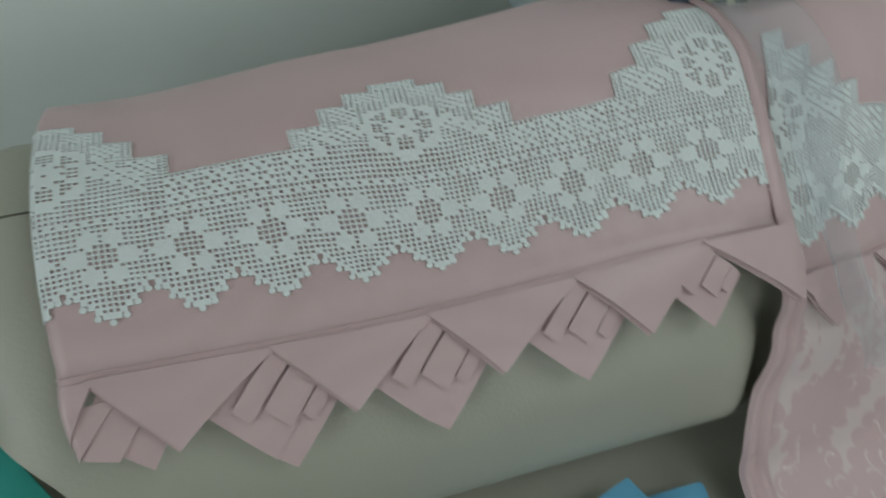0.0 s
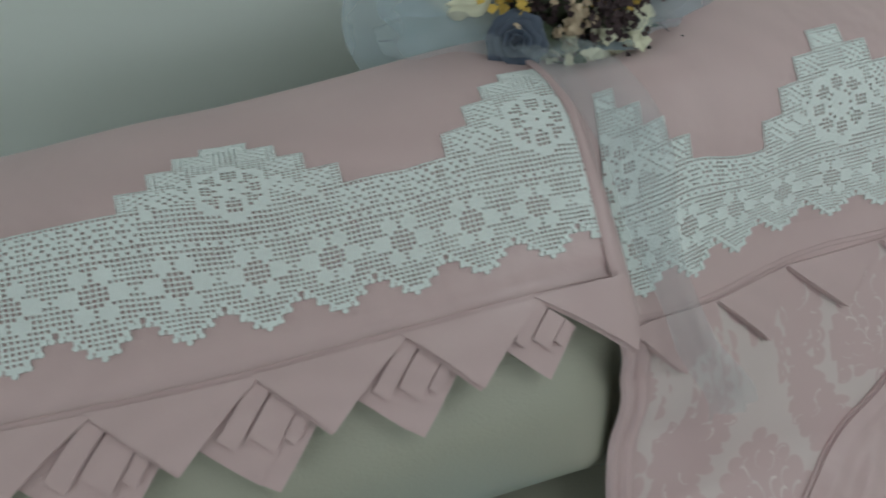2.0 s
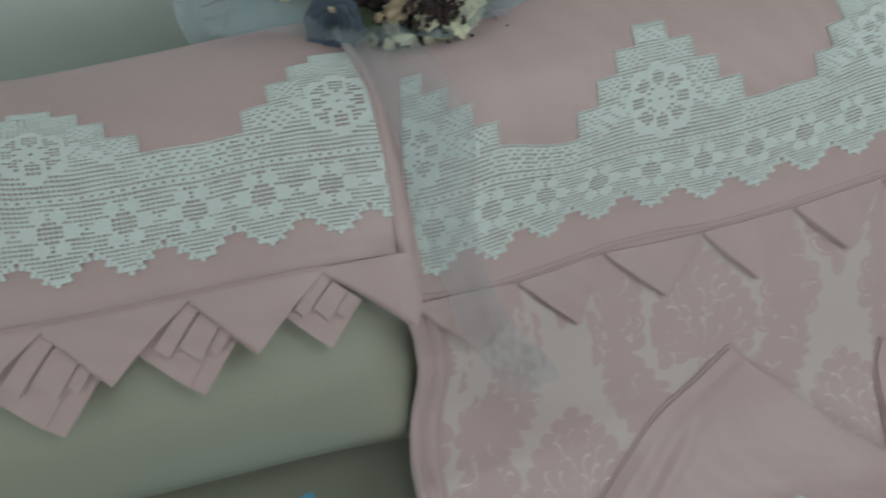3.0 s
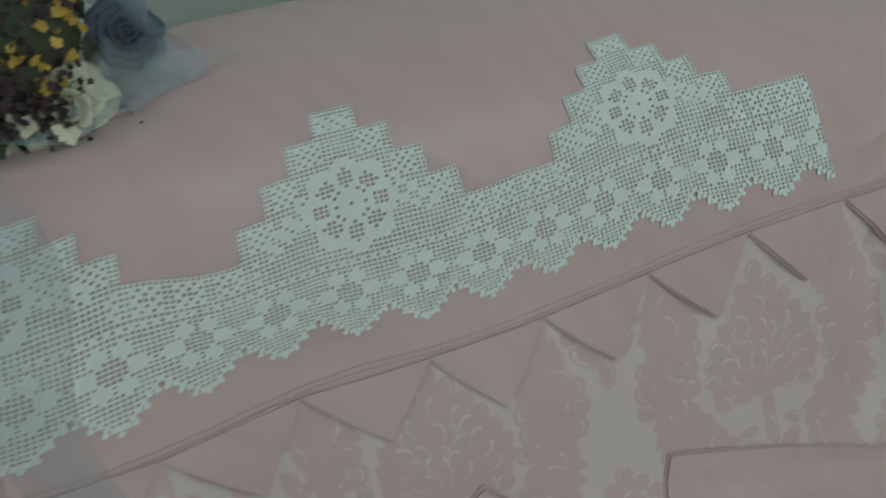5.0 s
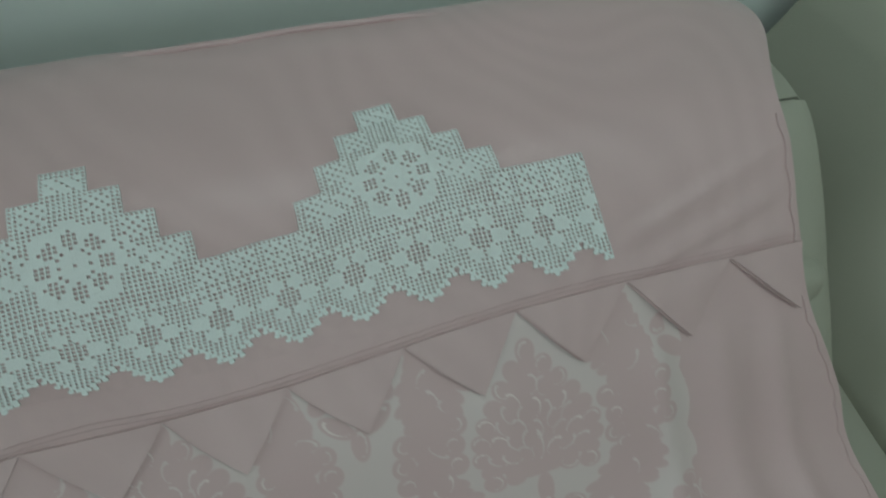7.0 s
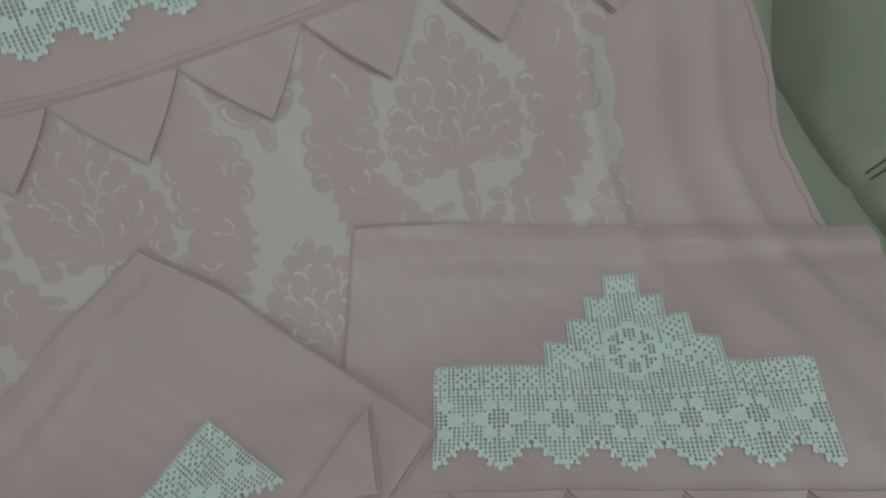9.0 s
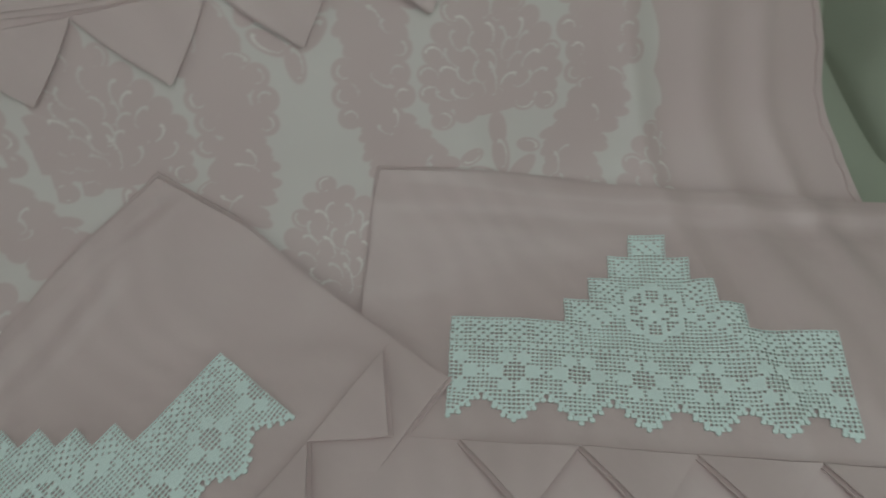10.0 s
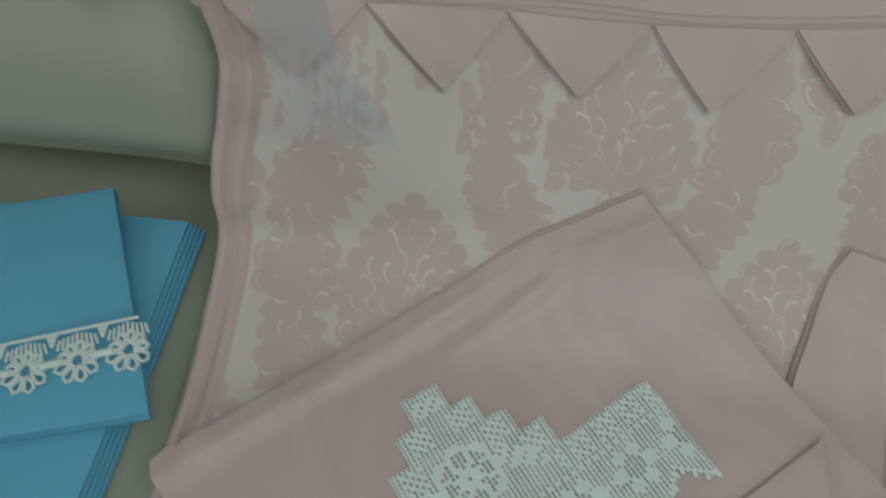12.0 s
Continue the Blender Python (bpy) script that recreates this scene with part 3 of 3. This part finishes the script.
    def window(cx, cs, r):
        i0, i1 = (int((cx + q - x.min()) / span_x * n) for q in (-r - 0.03, r + 0.03))
        j0, j1 = (int((cs + q - s.min()) / span_s * m) for q in (-r - 0.005, r + 0.005))
        return slice(max(0, i0), max(0, i1)), slice(max(0, j0), max(0, j1))

    def field(w, cx, cs, long, wide, way):
        dx, ds = x[w] - cx, s[w] - cs
        along, across = dx * math.sin(way) - ds * math.cos(way), dx * math.cos(way) + ds * math.sin(way)
        return np.hypot(along / long, across / wide), along

    for cx, cs, long, wide, way in lobes:
        w = window(cx, cs, max(long, wide))
        q, _ = field(w, cx, cs, long, wide, way)
        out[w] = np.minimum(out[w], np.clip((q - 1) * wide / 0.002 + 0.5, 0, 1))
    for cx, cs, long, wide, way in veins:
        w = window(cx, cs, max(long, wide))
        q, along = field(w, cx, cs, long, wide, way)
        across = (x[w] - cx) * math.cos(way) + (s[w] - cs) * math.sin(way)
        line = (np.abs(q - 1) * wide < 0.0008 * np.clip(1.2 + along / long, 0.3, 1.5)) & (across * rnd.choice((-1, 1)) > -0.25 * wide) & (out[w] < 0.5)
        out[w] = np.where(line, rnd.uniform(0.8, 1.6), out[w])
    edge = 1.632 + 0.045 * (s - 1.1) + 0.010 * np.abs(np.sin(34 * s))
    hem = np.interp(x, np.linspace(0.4, 2.0, 60), [duvet_hem(q) for q in np.linspace(0.4, 2.0, 60)])
    left = x.min(axis=0, keepdims=True) + 0.045
    return np.where((x > edge) | (x < left) | (s < hem + 0.003), 0.0, out)


nu, nv = 961, 600
ss = np.linspace(0.880, 1.83, nv)
us = np.linspace(0, 1, nu)
verts, xs = [], np.zeros((nu, nv))
for j, s_ in enumerate(ss):
    x0, x1 = duvet_left(s_), duvet_right(s_)
    for i in range(nu):
        xs[i, j] = x0 + (x1 - x0) * us[i]
coarse = [[surface(xs[i, j], ss[j], duvet_lift(xs[i, j], ss[j]) + 0.0004) for j in range(0, nv, 1)] for i in range(0, nu, 4)]
grid = np.array(coarse)
full = np.empty((nu, nv, 3))
for axis in range(3):
    for j in range(nv):
        full[:, j, axis] = np.interp(np.arange(nu), np.arange(0, nu, 4), grid[:, j, axis])
number = np.arange(nu * nv).reshape(nu, nv)
quads = np.stack([number[:-1, :-1], number[:-1, 1:], number[1:, 1:], number[1:, :-1]], -1).reshape(-1, 4)
me = bpy.data.meshes.new("damask_panel")
me.from_pydata(full.reshape(-1, 3).tolist(), [], quads.tolist())
layer = me.attributes.new("weave", "FLOAT", "POINT")
layer.data.foreach_set("value", figures(xs, np.broadcast_to(ss, xs.shape)).astype(np.float32).ravel())
me.materials.append(DAMASK)
me.polygons.foreach_set("use_smooth", [True] * len(me.polygons))
damask = new("damask_panel", me)
damask.parent = duvet
tagged(damask, "pink damask woven with pale floral figures")

def duvet_lace(i, j):
    up = max(0, j - BAND) / (4 * STEP)
    x = (0.868 + 0.0061 * i) * (1 - j / 54) + (1.272 + (i - 70) * 0.0056) * j / 54
    tip = 0.853 + 0.022 * smooth(1.32, 0.95, x) + 0.055 * smooth(0.86, 0.50, x)
    band = 0.130 - 0.018 * smooth(1.40, 1.10, x) - 0.006 * smooth(0.95, 0.80, x) + 0.030 * smooth(0.76, 0.62, x)
    return duvet_at(x, tip - band * min(j, BAND) / BAND - 0.112 * up + 0.002 * wave(i * 0.06, 4), 0.0022)


lace_mesh("lace", duvet, duvet_lace, (-61, 112), (4, 70, -61), LARGE)
seam(duvet, duvet_at, [(x, duvet_hem(x) - 0.004) for x in span(0.50, 1.835, 150)], 0.0006)
seam(duvet, duvet_at, [(x, duvet_hem(x) - 0.010) for x in span(0.50, 1.835, 150)], 0.0006)
TOPS = [0.490, 0.640, 0.787, 0.947, 1.100, 1.253, 1.406, 1.563, 1.718, 1.872]
for n, (x, reach) in enumerate(zip(TOPS, TOPS[1:])):
    tip = (x + 0.082 + 0.004 * (n % 3), duvet_hem(x + 0.08) + 0.084 + 0.003 * (n % 2))
    if n == 8:
        reach, tip = 1.834, (1.822, duvet_hem(1.8) + 0.086)
    flap(duvet, duvet_at, (x, duvet_hem(x)), tip, (reach, duvet_hem(reach)), 0.0055, curl=0.006)
    flap(duvet, duvet_at, (x - 0.003, duvet_hem(x) + 0.001), (tip[0] - 0.0035, tip[1] + 0.001), (reach - 0.02, duvet_hem(reach)), 0.0025)
# rolled hem that shows along the top of the back
bm = bmesh.new()
tube(bm, [duvet_at(x, 0.448 + 0.012 * wave(x * 5, 2), 0.002 + 0.003 * wave(x * 12, 6) - 0.008 * smooth(1.32, 1.45, x) - 0.008 * smooth(1.02, 0.93, x)) for x in span(0.93, 1.45, 60)], 0.0045, 8)
part("rolled_hem", bm, SATIN, duvet)
# overlocked, scalloped edge stitching
seam(duvet, duvet_at, [(duvet_right(s) - 0.013 + 0.004 * abs(math.sin(60 * s)), s) for s in span(0.72, 1.5, 160)], 0.0014)

# ---- pillowcases on the seat ----
def pillowcase(origin, e1, e2, width, depth, lift, label, lace_from, lace_top, hem, peak_at, slits, fold):
    thing = tagged(empty("pillowcase"), label, "pillowcase", "pillowcases on the seat")

    def at(a, b, k=0.0):
        x, s = origin[0] + e1[0] * a + e2[0] * b, origin[1] + e1[1] * a + e2[1] * b
        rise = 0.006 * math.exp(-((b - 0.022) / 0.012) ** 2) * smooth(0.0, 0.05, a) - 0.003 * math.exp(-((b - 0.05) / 0.015) ** 2)
        rise += 0.003 * wave(a * 7 + lift * 90, b * 7) + 0.0012 * wave(a * 19, b * 17) + 0.0022 * wave(a * 2.5 + 11, b * 12)
        rise += 0.012 * smooth(1.36, 1.48, s)
        if fold:
            rise += 0.010 * smooth(0.17, 0.02, a) * smooth(0.15, 0.3, b)
            rise += 0.009 * math.exp(-((b - 0.055 - 0.10 * (a - 0.17)) / 0.012) ** 2) * math.exp(-((a - 0.20) / 0.09) ** 2)
            rise += 0.006 * math.exp(-((a - 0.515 - 0.08 * b) / 0.008) ** 2) * smooth(-0.02, 0.05, b)
        return surface(x, s, duvet_lift(x, s) + lift + rise + k)

    for layer, grow in ((0, 0.0), (1, 0.004)):
        bm = bmesh.new()
        cloth_grid(bm, lambda u, v, k: at(u * (width + grow) - grow, v * (depth + 2 * grow) - grow, -0.0055 * layer + k), span(0, 1, 60), span(0, 1, 60), 0.004)
        part("cloth", bm, SATIN, thing)
    lace_mesh("lace", thing, lambda i, j: at(lace_from + 0.004 + i * 0.00545, lace_top + 0.135 - 0.00495 * j + 0.004 * smooth(40, 0, abs(i - 43)), 0.0025),
              (0, 86), (round((peak_at - lace_from) / 0.00545),))
    seam(thing, at, [(a, hem - 0.002) for a in span(0.005, width - 0.005, 70)], 0.0006)
    for n, (a, reach) in enumerate(zip(slits, slits[1:])):
        flap(thing, at, (a, hem), (a + 0.075, hem + 0.073), (reach, hem), 0.006, curl=0.005)
        flap(thing, at, (a - 0.004, hem + 0.002), (a + 0.071, hem + 0.076), (reach - 0.01, hem), 0.002, curl=0.003)
    return thing


pillowcase((0.975, 1.113), (-0.781, 0.625), (0.605, 0.796), 0.69, 0.478, 0.011, "pink satin pillowcase with white lace, lying askew on the seat",
           0.140, 0.222, 0.394, 0.385, [0.021, 0.156, 0.29, 0.425, 0.56], True)
pillowcase((1.245, 1.177), (0.951, 0.31), (-0.31, 0.951), 0.735, 0.56, 0.010, "pink satin pillowcase with a stepped white lace border",
           0.112, 0.200, 0.366, 0.360, [0.135, 0.268, 0.397, 0.530, 0.66], False)

# ---- blue sheet and teal cloth ----
blue_sheet = tagged(empty("folded_sheet"), "folded blue cotton sheet with white lace on the seat", "folded sheet")


def stack(parent, corners, z, name, thick, mat, n=20, sag=0.004):
    a, b, c, d = [Vector((*p, 0)) for p in corners]
    bm = bmesh.new()

    def at(u, v, k):
        p = a.lerp(b, u).lerp(d.lerp(c, u), v)
        side = min(u, 1 - u, v, 1 - v)
        return Vector((p.x, p.y, z + k + sag * wave(p.x * 9, p.y * 9) - 0.003 * (1 - smooth(0, 0.03, side))))

    cloth_grid(bm, at, span(0, 1, n), span(0, 1, n), thick)
    return part(name, bm, mat, parent)


for n in range(5):
    q = 0.0035 * n
    stack(blue_sheet, [(0.02, 0.248), (0.412 - q, 0.246), (0.366 - q, -0.24), (0.02, -0.24)], 0.430 + 0.0062 * n, "layer", 0.0045, BLUE)
for n in range(2):
    stack(blue_sheet, [(0.03, 0.195), (0.297, 0.274), (0.427, -0.006 - 0.004 * n), (0.16, -0.079)], 0.478 - 0.008 * n, "layer", 0.006, BLUE)


def blue_lace(parent):
    """Bobbin-like edging: fans of bars over open rosettes."""
    a, b = Vector((0.385, 0.103, 0.4805)), Vector((0.082, -0.002, 0.4805))
    way = (b - a).normalized()
    down = Vector((way.y, -way.x, 0)) * -1
    if down.y > 0:
        down = -down
    bm = bmesh.new()

    def bar(p, q, r):
        tube(bm, [p, (p + q) / 2 + Vector((0, 0, 0.0008)), q], r, 5)

    length = (b - a).length
    for k in range(6):
        c = a + way * (0.012 + 0.058 * k)
        for t in span(-0.020, 0.020, 9):
            bar(c + way * t + down * (0.004 + abs(t) * 0.3), c + way * t * 1.15 + down * 0.022, 0.0017)
        centre = c + down * 0.037
        for t in range(9):
            an = 2 * math.pi * (t + 0.5) / 9
            big = 1.0 if math.sin(an) < 0.2 else 1.25
            loop = [centre + (way * math.cos(an + w) + down * math.sin(an + w)) * q * big for w, q in ((0, 0.006), (-0.26, 0.013), (-0.24, 0.019), (0, 0.022), (0.24, 0.019), (0.26, 0.013), (0, 0.006))]
            tube(bm, loop, 0.0030 if math.sin(an) < 0.3 else 0.0022, 5)
        bar(c + way * 0.018 + down * 0.036, c + way * 0.042 + down * 0.036, 0.005)
        for t in span(0.024, 0.034, 5):
            bar(c + way * t + down * 0.001, c + way * 0.029 + down * 0.016, 0.002)
    bar(a, b, 0.0022)
    return part("lace", bm, COTTON, parent, "white lace edging with open rosettes")


blue_lace(blue_sheet)

teal = tagged(empty("folded_towel"), "folded teal cotton cloth lying on the sofa arm", "folded cloth")
for n in range(3):
    stack(teal, [(-0.80, 0.56 - 0.004 * n), (-0.52, 0.53), (-0.37 + 0.004 * n, 0.33), (-0.78, 0.15)], 0.628 + 0.008 * n, "layer", 0.007, TEAL)

# ---- bouquet wrapped in tulle ----
bouquet = tagged(empty("bouquet"), "dried-flower bouquet with dusty-blue and cream roses wrapped in tulle", "bouquet")
FACE = Vector((-0.15, -0.78, 0.60)).normalized()


def frame_of(axis):
    a = axis.cross(Vector((0, 0, 1))).normalized()
    return a, axis.cross(a).normalized()


def rose(at, axis, size, mat, seed):
    rnd = random.Random(seed)
    axis = axis.normalized()
    a, b = frame_of(axis)
    bm = bmesh.new()
    for layer, (count, radius, tilt, tall) in enumerate(((3, 0.10, 0.05, 0.62), (4, 0.26, 0.16, 0.62), (5, 0.46, 0.34, 0.60), (6, 0.68, 0.62, 0.56), (7, 0.86, 0.95, 0.50))):
        for k in range(count):
            mid = 2 * math.pi * (k + 0.37 * layer) / count + rnd.uniform(-0.15, 0.15)
            half = math.pi / count * 1.35
            rows = []
            for v in span(0, 1, 6):
                row = []
                for u in span(-1, 1, 8):
                    ang = mid + half * u
                    out = radius * size * (0.35 + 0.65 * v ** 0.7) + tilt * size * 0.55 * v ** 2 * (1 - 0.25 * u * u)
                    up = tall * size * (v - 0.22 * u * u * v) - 0.30 * size - tilt * size * 0.25 * v ** 3
                    out *= 1 + 0.05 * math.sin(5 * u + k)
                    row.append(bm.verts.new(at + (a * math.cos(ang) + b * math.sin(ang)) * out + axis * up))
                rows.append(row)
            for r, q in zip(rows, rows[1:]):
                for m in range(7):
                    bm.faces.new((r[m], r[m + 1], q[m + 1], q[m]))
    ob = part("rose", bm, mat, bouquet)
    skin = ob.modifiers.new("thickness", "SOLIDIFY")
    skin.thickness = 0.0012
    return ob


def cluster(name, at, spread, count, petal, mat, seed, axis=FACE):
    """A tuft of small crumpled florets."""
    rnd = random.Random(seed)
    bm = bmesh.new()
    for _ in range(count):
        p = at + Vector((rnd.gauss(0, 1), rnd.gauss(0, 0.7), rnd.gauss(0, 1))) * spread * 0.5
        face = (axis + Vector((rnd.uniform(-0.6, 0.6), rnd.uniform(-0.6, 0.6), rnd.uniform(-0.6, 0.6)))).normalized()
        a, b = frame_of(face)
        n = rnd.choice((5, 5, 6))
        turn = rnd.uniform(0, 6)
        mid = bm.verts.new(p)
        for k in range(n):
            t = turn + 2 * math.pi * k / n
            way = a * math.cos(t) + b * math.sin(t)
            side = a * -math.sin(t) + b * math.cos(t)
            size = petal * rnd.uniform(0.7, 1.2)
            q = [bm.verts.new(p + way * size * 0.6 + side * size * 0.42 + face * size * 0.25), bm.verts.new(p + way * size + face * size * rnd.uniform(0.0, 0.5)),
                 bm.verts.new(p + way * size * 0.6 - side * size * 0.42 + face * size * 0.25)]
            bm.faces.new((mid, q[0], q[1], q[2]))
    ob = tagged(part(name, bm, mat, bouquet, smooth_it=False), kind="stuff")
    skin = ob.modifiers.new("thickness", "SOLIDIFY")
    skin.thickness = 0.0008
    return ob


V = Vector
rose(V((0.468, 0.688, 0.962)), V((-0.25, -0.8, 0.55)), 0.0292, ROSE_BLUE, 1)
rose(V((0.713, 0.775, 0.975)), V((0.372, -0.7, 0.65)), 0.0306, ROSE_BLUE, 2)
rose(V((0.634, 0.712, 0.936)), V((0.272, -0.85, 0.5)), 0.0407, CREAM, 3)
rose(V((0.427, 0.780, 1.016)), V((-0.5, -0.7, 0.6)), 0.0398, CREAM, 4)
rose(V((0.622, 0.810, 1.091)), V((0.122, -0.5, 0.9)), 0.0286, ROSE_BLUE, 5)
rose(V((0.522, 0.820, 1.096)), V((-0.3, -0.5, 0.9)), 0.0372, CREAM, 6)
cluster("yellow_floret", V((0.474, 0.745, 1.011)), 0.035, 57, 0.0081, YELLOW, 11)
cluster("yellow_floret", V((0.610, 0.722, 0.990)), 0.035, 48, 0.0074, YELLOW, 12)
cluster("yellow_floret", V((0.655, 0.750, 1.015)), 0.030, 35, 0.0074, YELLOW, 13)
cluster("beige_floret", V((0.527, 0.725, 1.026)), 0.045, 81, 0.0066, BEIGE, 14)
cluster("beige_floret", V((0.557, 0.705, 0.961)), 0.022, 28, 0.0072, BEIGE, 15)
cluster("beige_floret", V((0.582, 0.740, 1.056)), 0.04, 48, 0.0060, BEIGE, 16)
cluster("dark_floret", V((0.567, 0.735, 1.011)), 0.055, 360, 0.0055, PURPLE, 17)
cluster("dark_floret", V((0.607, 0.710, 0.956)), 0.045, 330, 0.0050, PURPLE, 18)
cluster("dark_floret", V((0.517, 0.735, 0.976)), 0.035, 180, 0.0050, PURPLE, 19)
cluster("dark_floret", V((0.622, 0.750, 1.056)), 0.06, 270, 0.0055, PURPLE, 20)
cluster("leaf", V((0.560, 0.720, 0.916)), 0.045, 23, 0.0135, LEAF, 21)
cluster("leaf", V((0.582, 0.760, 0.976)), 0.11, 91, 0.0165, LEAF, 22)
cluster("cream_petal", V((0.582, 0.692, 0.926)), 0.05, 9, 0.0156, CREAM, 23)
cluster("cream_petal", V((0.522, 0.695, 0.921)), 0.02, 4, 0.0132, CREAM, 24)
rnd = random.Random(5)
for k in range(10):
    at = V((0.60 + rnd.uniform(-0.05, 0.13), 0.672 + rnd.uniform(0, 0.04), 0.955 + rnd.uniform(-0.06, 0.06)))
    bm = bmesh.new()
    bmesh.ops.create_icosphere(bm, subdivisions=2, radius=0.0032)
    for v in bm.verts:
        v.co = v.co + at
    tube(bm, [at, at + V((-0.01, 0.02, 0.0)), at + V((-0.02, 0.05, 0.01))], 0.0006, 4)
    part("berry", bm, BERRY, bouquet)
# stems and core that hold the flowers on the sofa back
bm = bmesh.new()
bmesh.ops.create_icosphere(bm, subdivisions=3, radius=1)
for v in bm.verts:
    v.co = V((0.570 + v.co.x * 0.105, 0.775 + v.co.y * 0.062, 1.005 + v.co.z * 0.078)) * 1.0
part("flower_core", bm, LEAF, bouquet)


def net(name, place, nu, nv, mat, label):
    bm = bmesh.new()
    rows = [[bm.verts.new(place(u, v)) for v in span(0, 1, nv)] for u in span(0, 1, nu)]
    for r, q in zip(rows, rows[1:]):
        for k in range(nv - 1):
            bm.faces.new((r[k], r[k + 1], q[k + 1], q[k]))
    return part(name, bm, mat, bouquet, label)


def collar(u, v):
    ang = 2 * math.pi * u
    out = 0.115 + 0.075 * v + 0.018 * v * math.sin(7 * ang) + 0.010 * v * math.sin(13 * ang + 1)
    a, b = frame_of(FACE)
    p = V((0.555, 0.80, 0.975)) + (a * math.cos(ang) * 1.15 + b * math.sin(ang) * 0.86) * out + FACE * (-0.03 + 0.045 * v + 0.012 * math.sin(9 * ang + 4 * v))
    low = 0.926 + 0.006 * math.sin(11 * ang)
    return V((p.x, p.y, max(p.z, low))) if p.y > 0.60 else p


net("tulle_wrap", collar, 90, 10, TULLE, "sheer pale blue tulle collar")


def wing(u, v):
    x = 0.52 - 0.27 * u * (0.55 + 0.45 * math.sin(math.pi * min(1.0, 0.22 + 0.9 * v))) - 0.012 * math.sin(9 * v)
    ruffle = 0.020 * math.sin(7 * u + 3 * v) + 0.010 * math.sin(15 * u - 4 * v)
    return V((x + 0.02 * math.sin(6 * v), 0.80 + ruffle * (0.3 + 0.7 * v) - 0.03 * v - 0.11 * (1 - v) ** 6, 0.908 + 0.30 * v * (1 - 0.15 * u) + 0.006 * math.sin(12 * u)))


net("tulle_wrap", wing, 40, 16, TULLE, "sheer pale blue tulle")


def spread(u, v):
    """Loose tulle that lies on the satin in front of the flowers."""
    x = 0.30 + 0.42 * u
    s = 0.44 + (0.05 + 0.13 * math.sin(math.pi * u) ** 0.7 + 0.02 * math.sin(17 * u)) * v
    return surface(x, s, 0.012 + 0.010 * math.sin(11 * u + 6 * v) ** 2 + 0.02 * (1 - v))


net("tulle_wrap", spread, 50, 10, VEIL, "sheer grey-blue tulle")


def puff(u, v):
    x, s = 0.67 + (0.11 - 0.05 * math.sin(5 * v)) * u, 0.47 + 0.11 * v
    return surface(x, s, 0.02 + 0.035 * math.sin(math.pi * v) * (1 - u) + 0.008 * math.sin(12 * u + 9 * v))


net("tulle_wrap", puff, 26, 14, VEIL, "sheer grey-blue tulle")


def tail(u, v):
    s = 0.60 + 0.50 * v
    mid = 0.505 + 0.062 * smooth(0.0, 0.40, v) + 0.055 * smooth(0.78, 1.0, v)
    x = mid + (u - 0.5) * (0.085 + 0.02 * math.sin(7 * v)) + 0.012 * math.sin(9 * v)
    return surface(x, s, 0.020 + 0.006 * math.sin(9 * u + 3 * v) + 0.003 * math.sin(23 * u))


net("tulle_tail", tail, 18, 60, VEIL, "sheer grey tulle end hanging down")
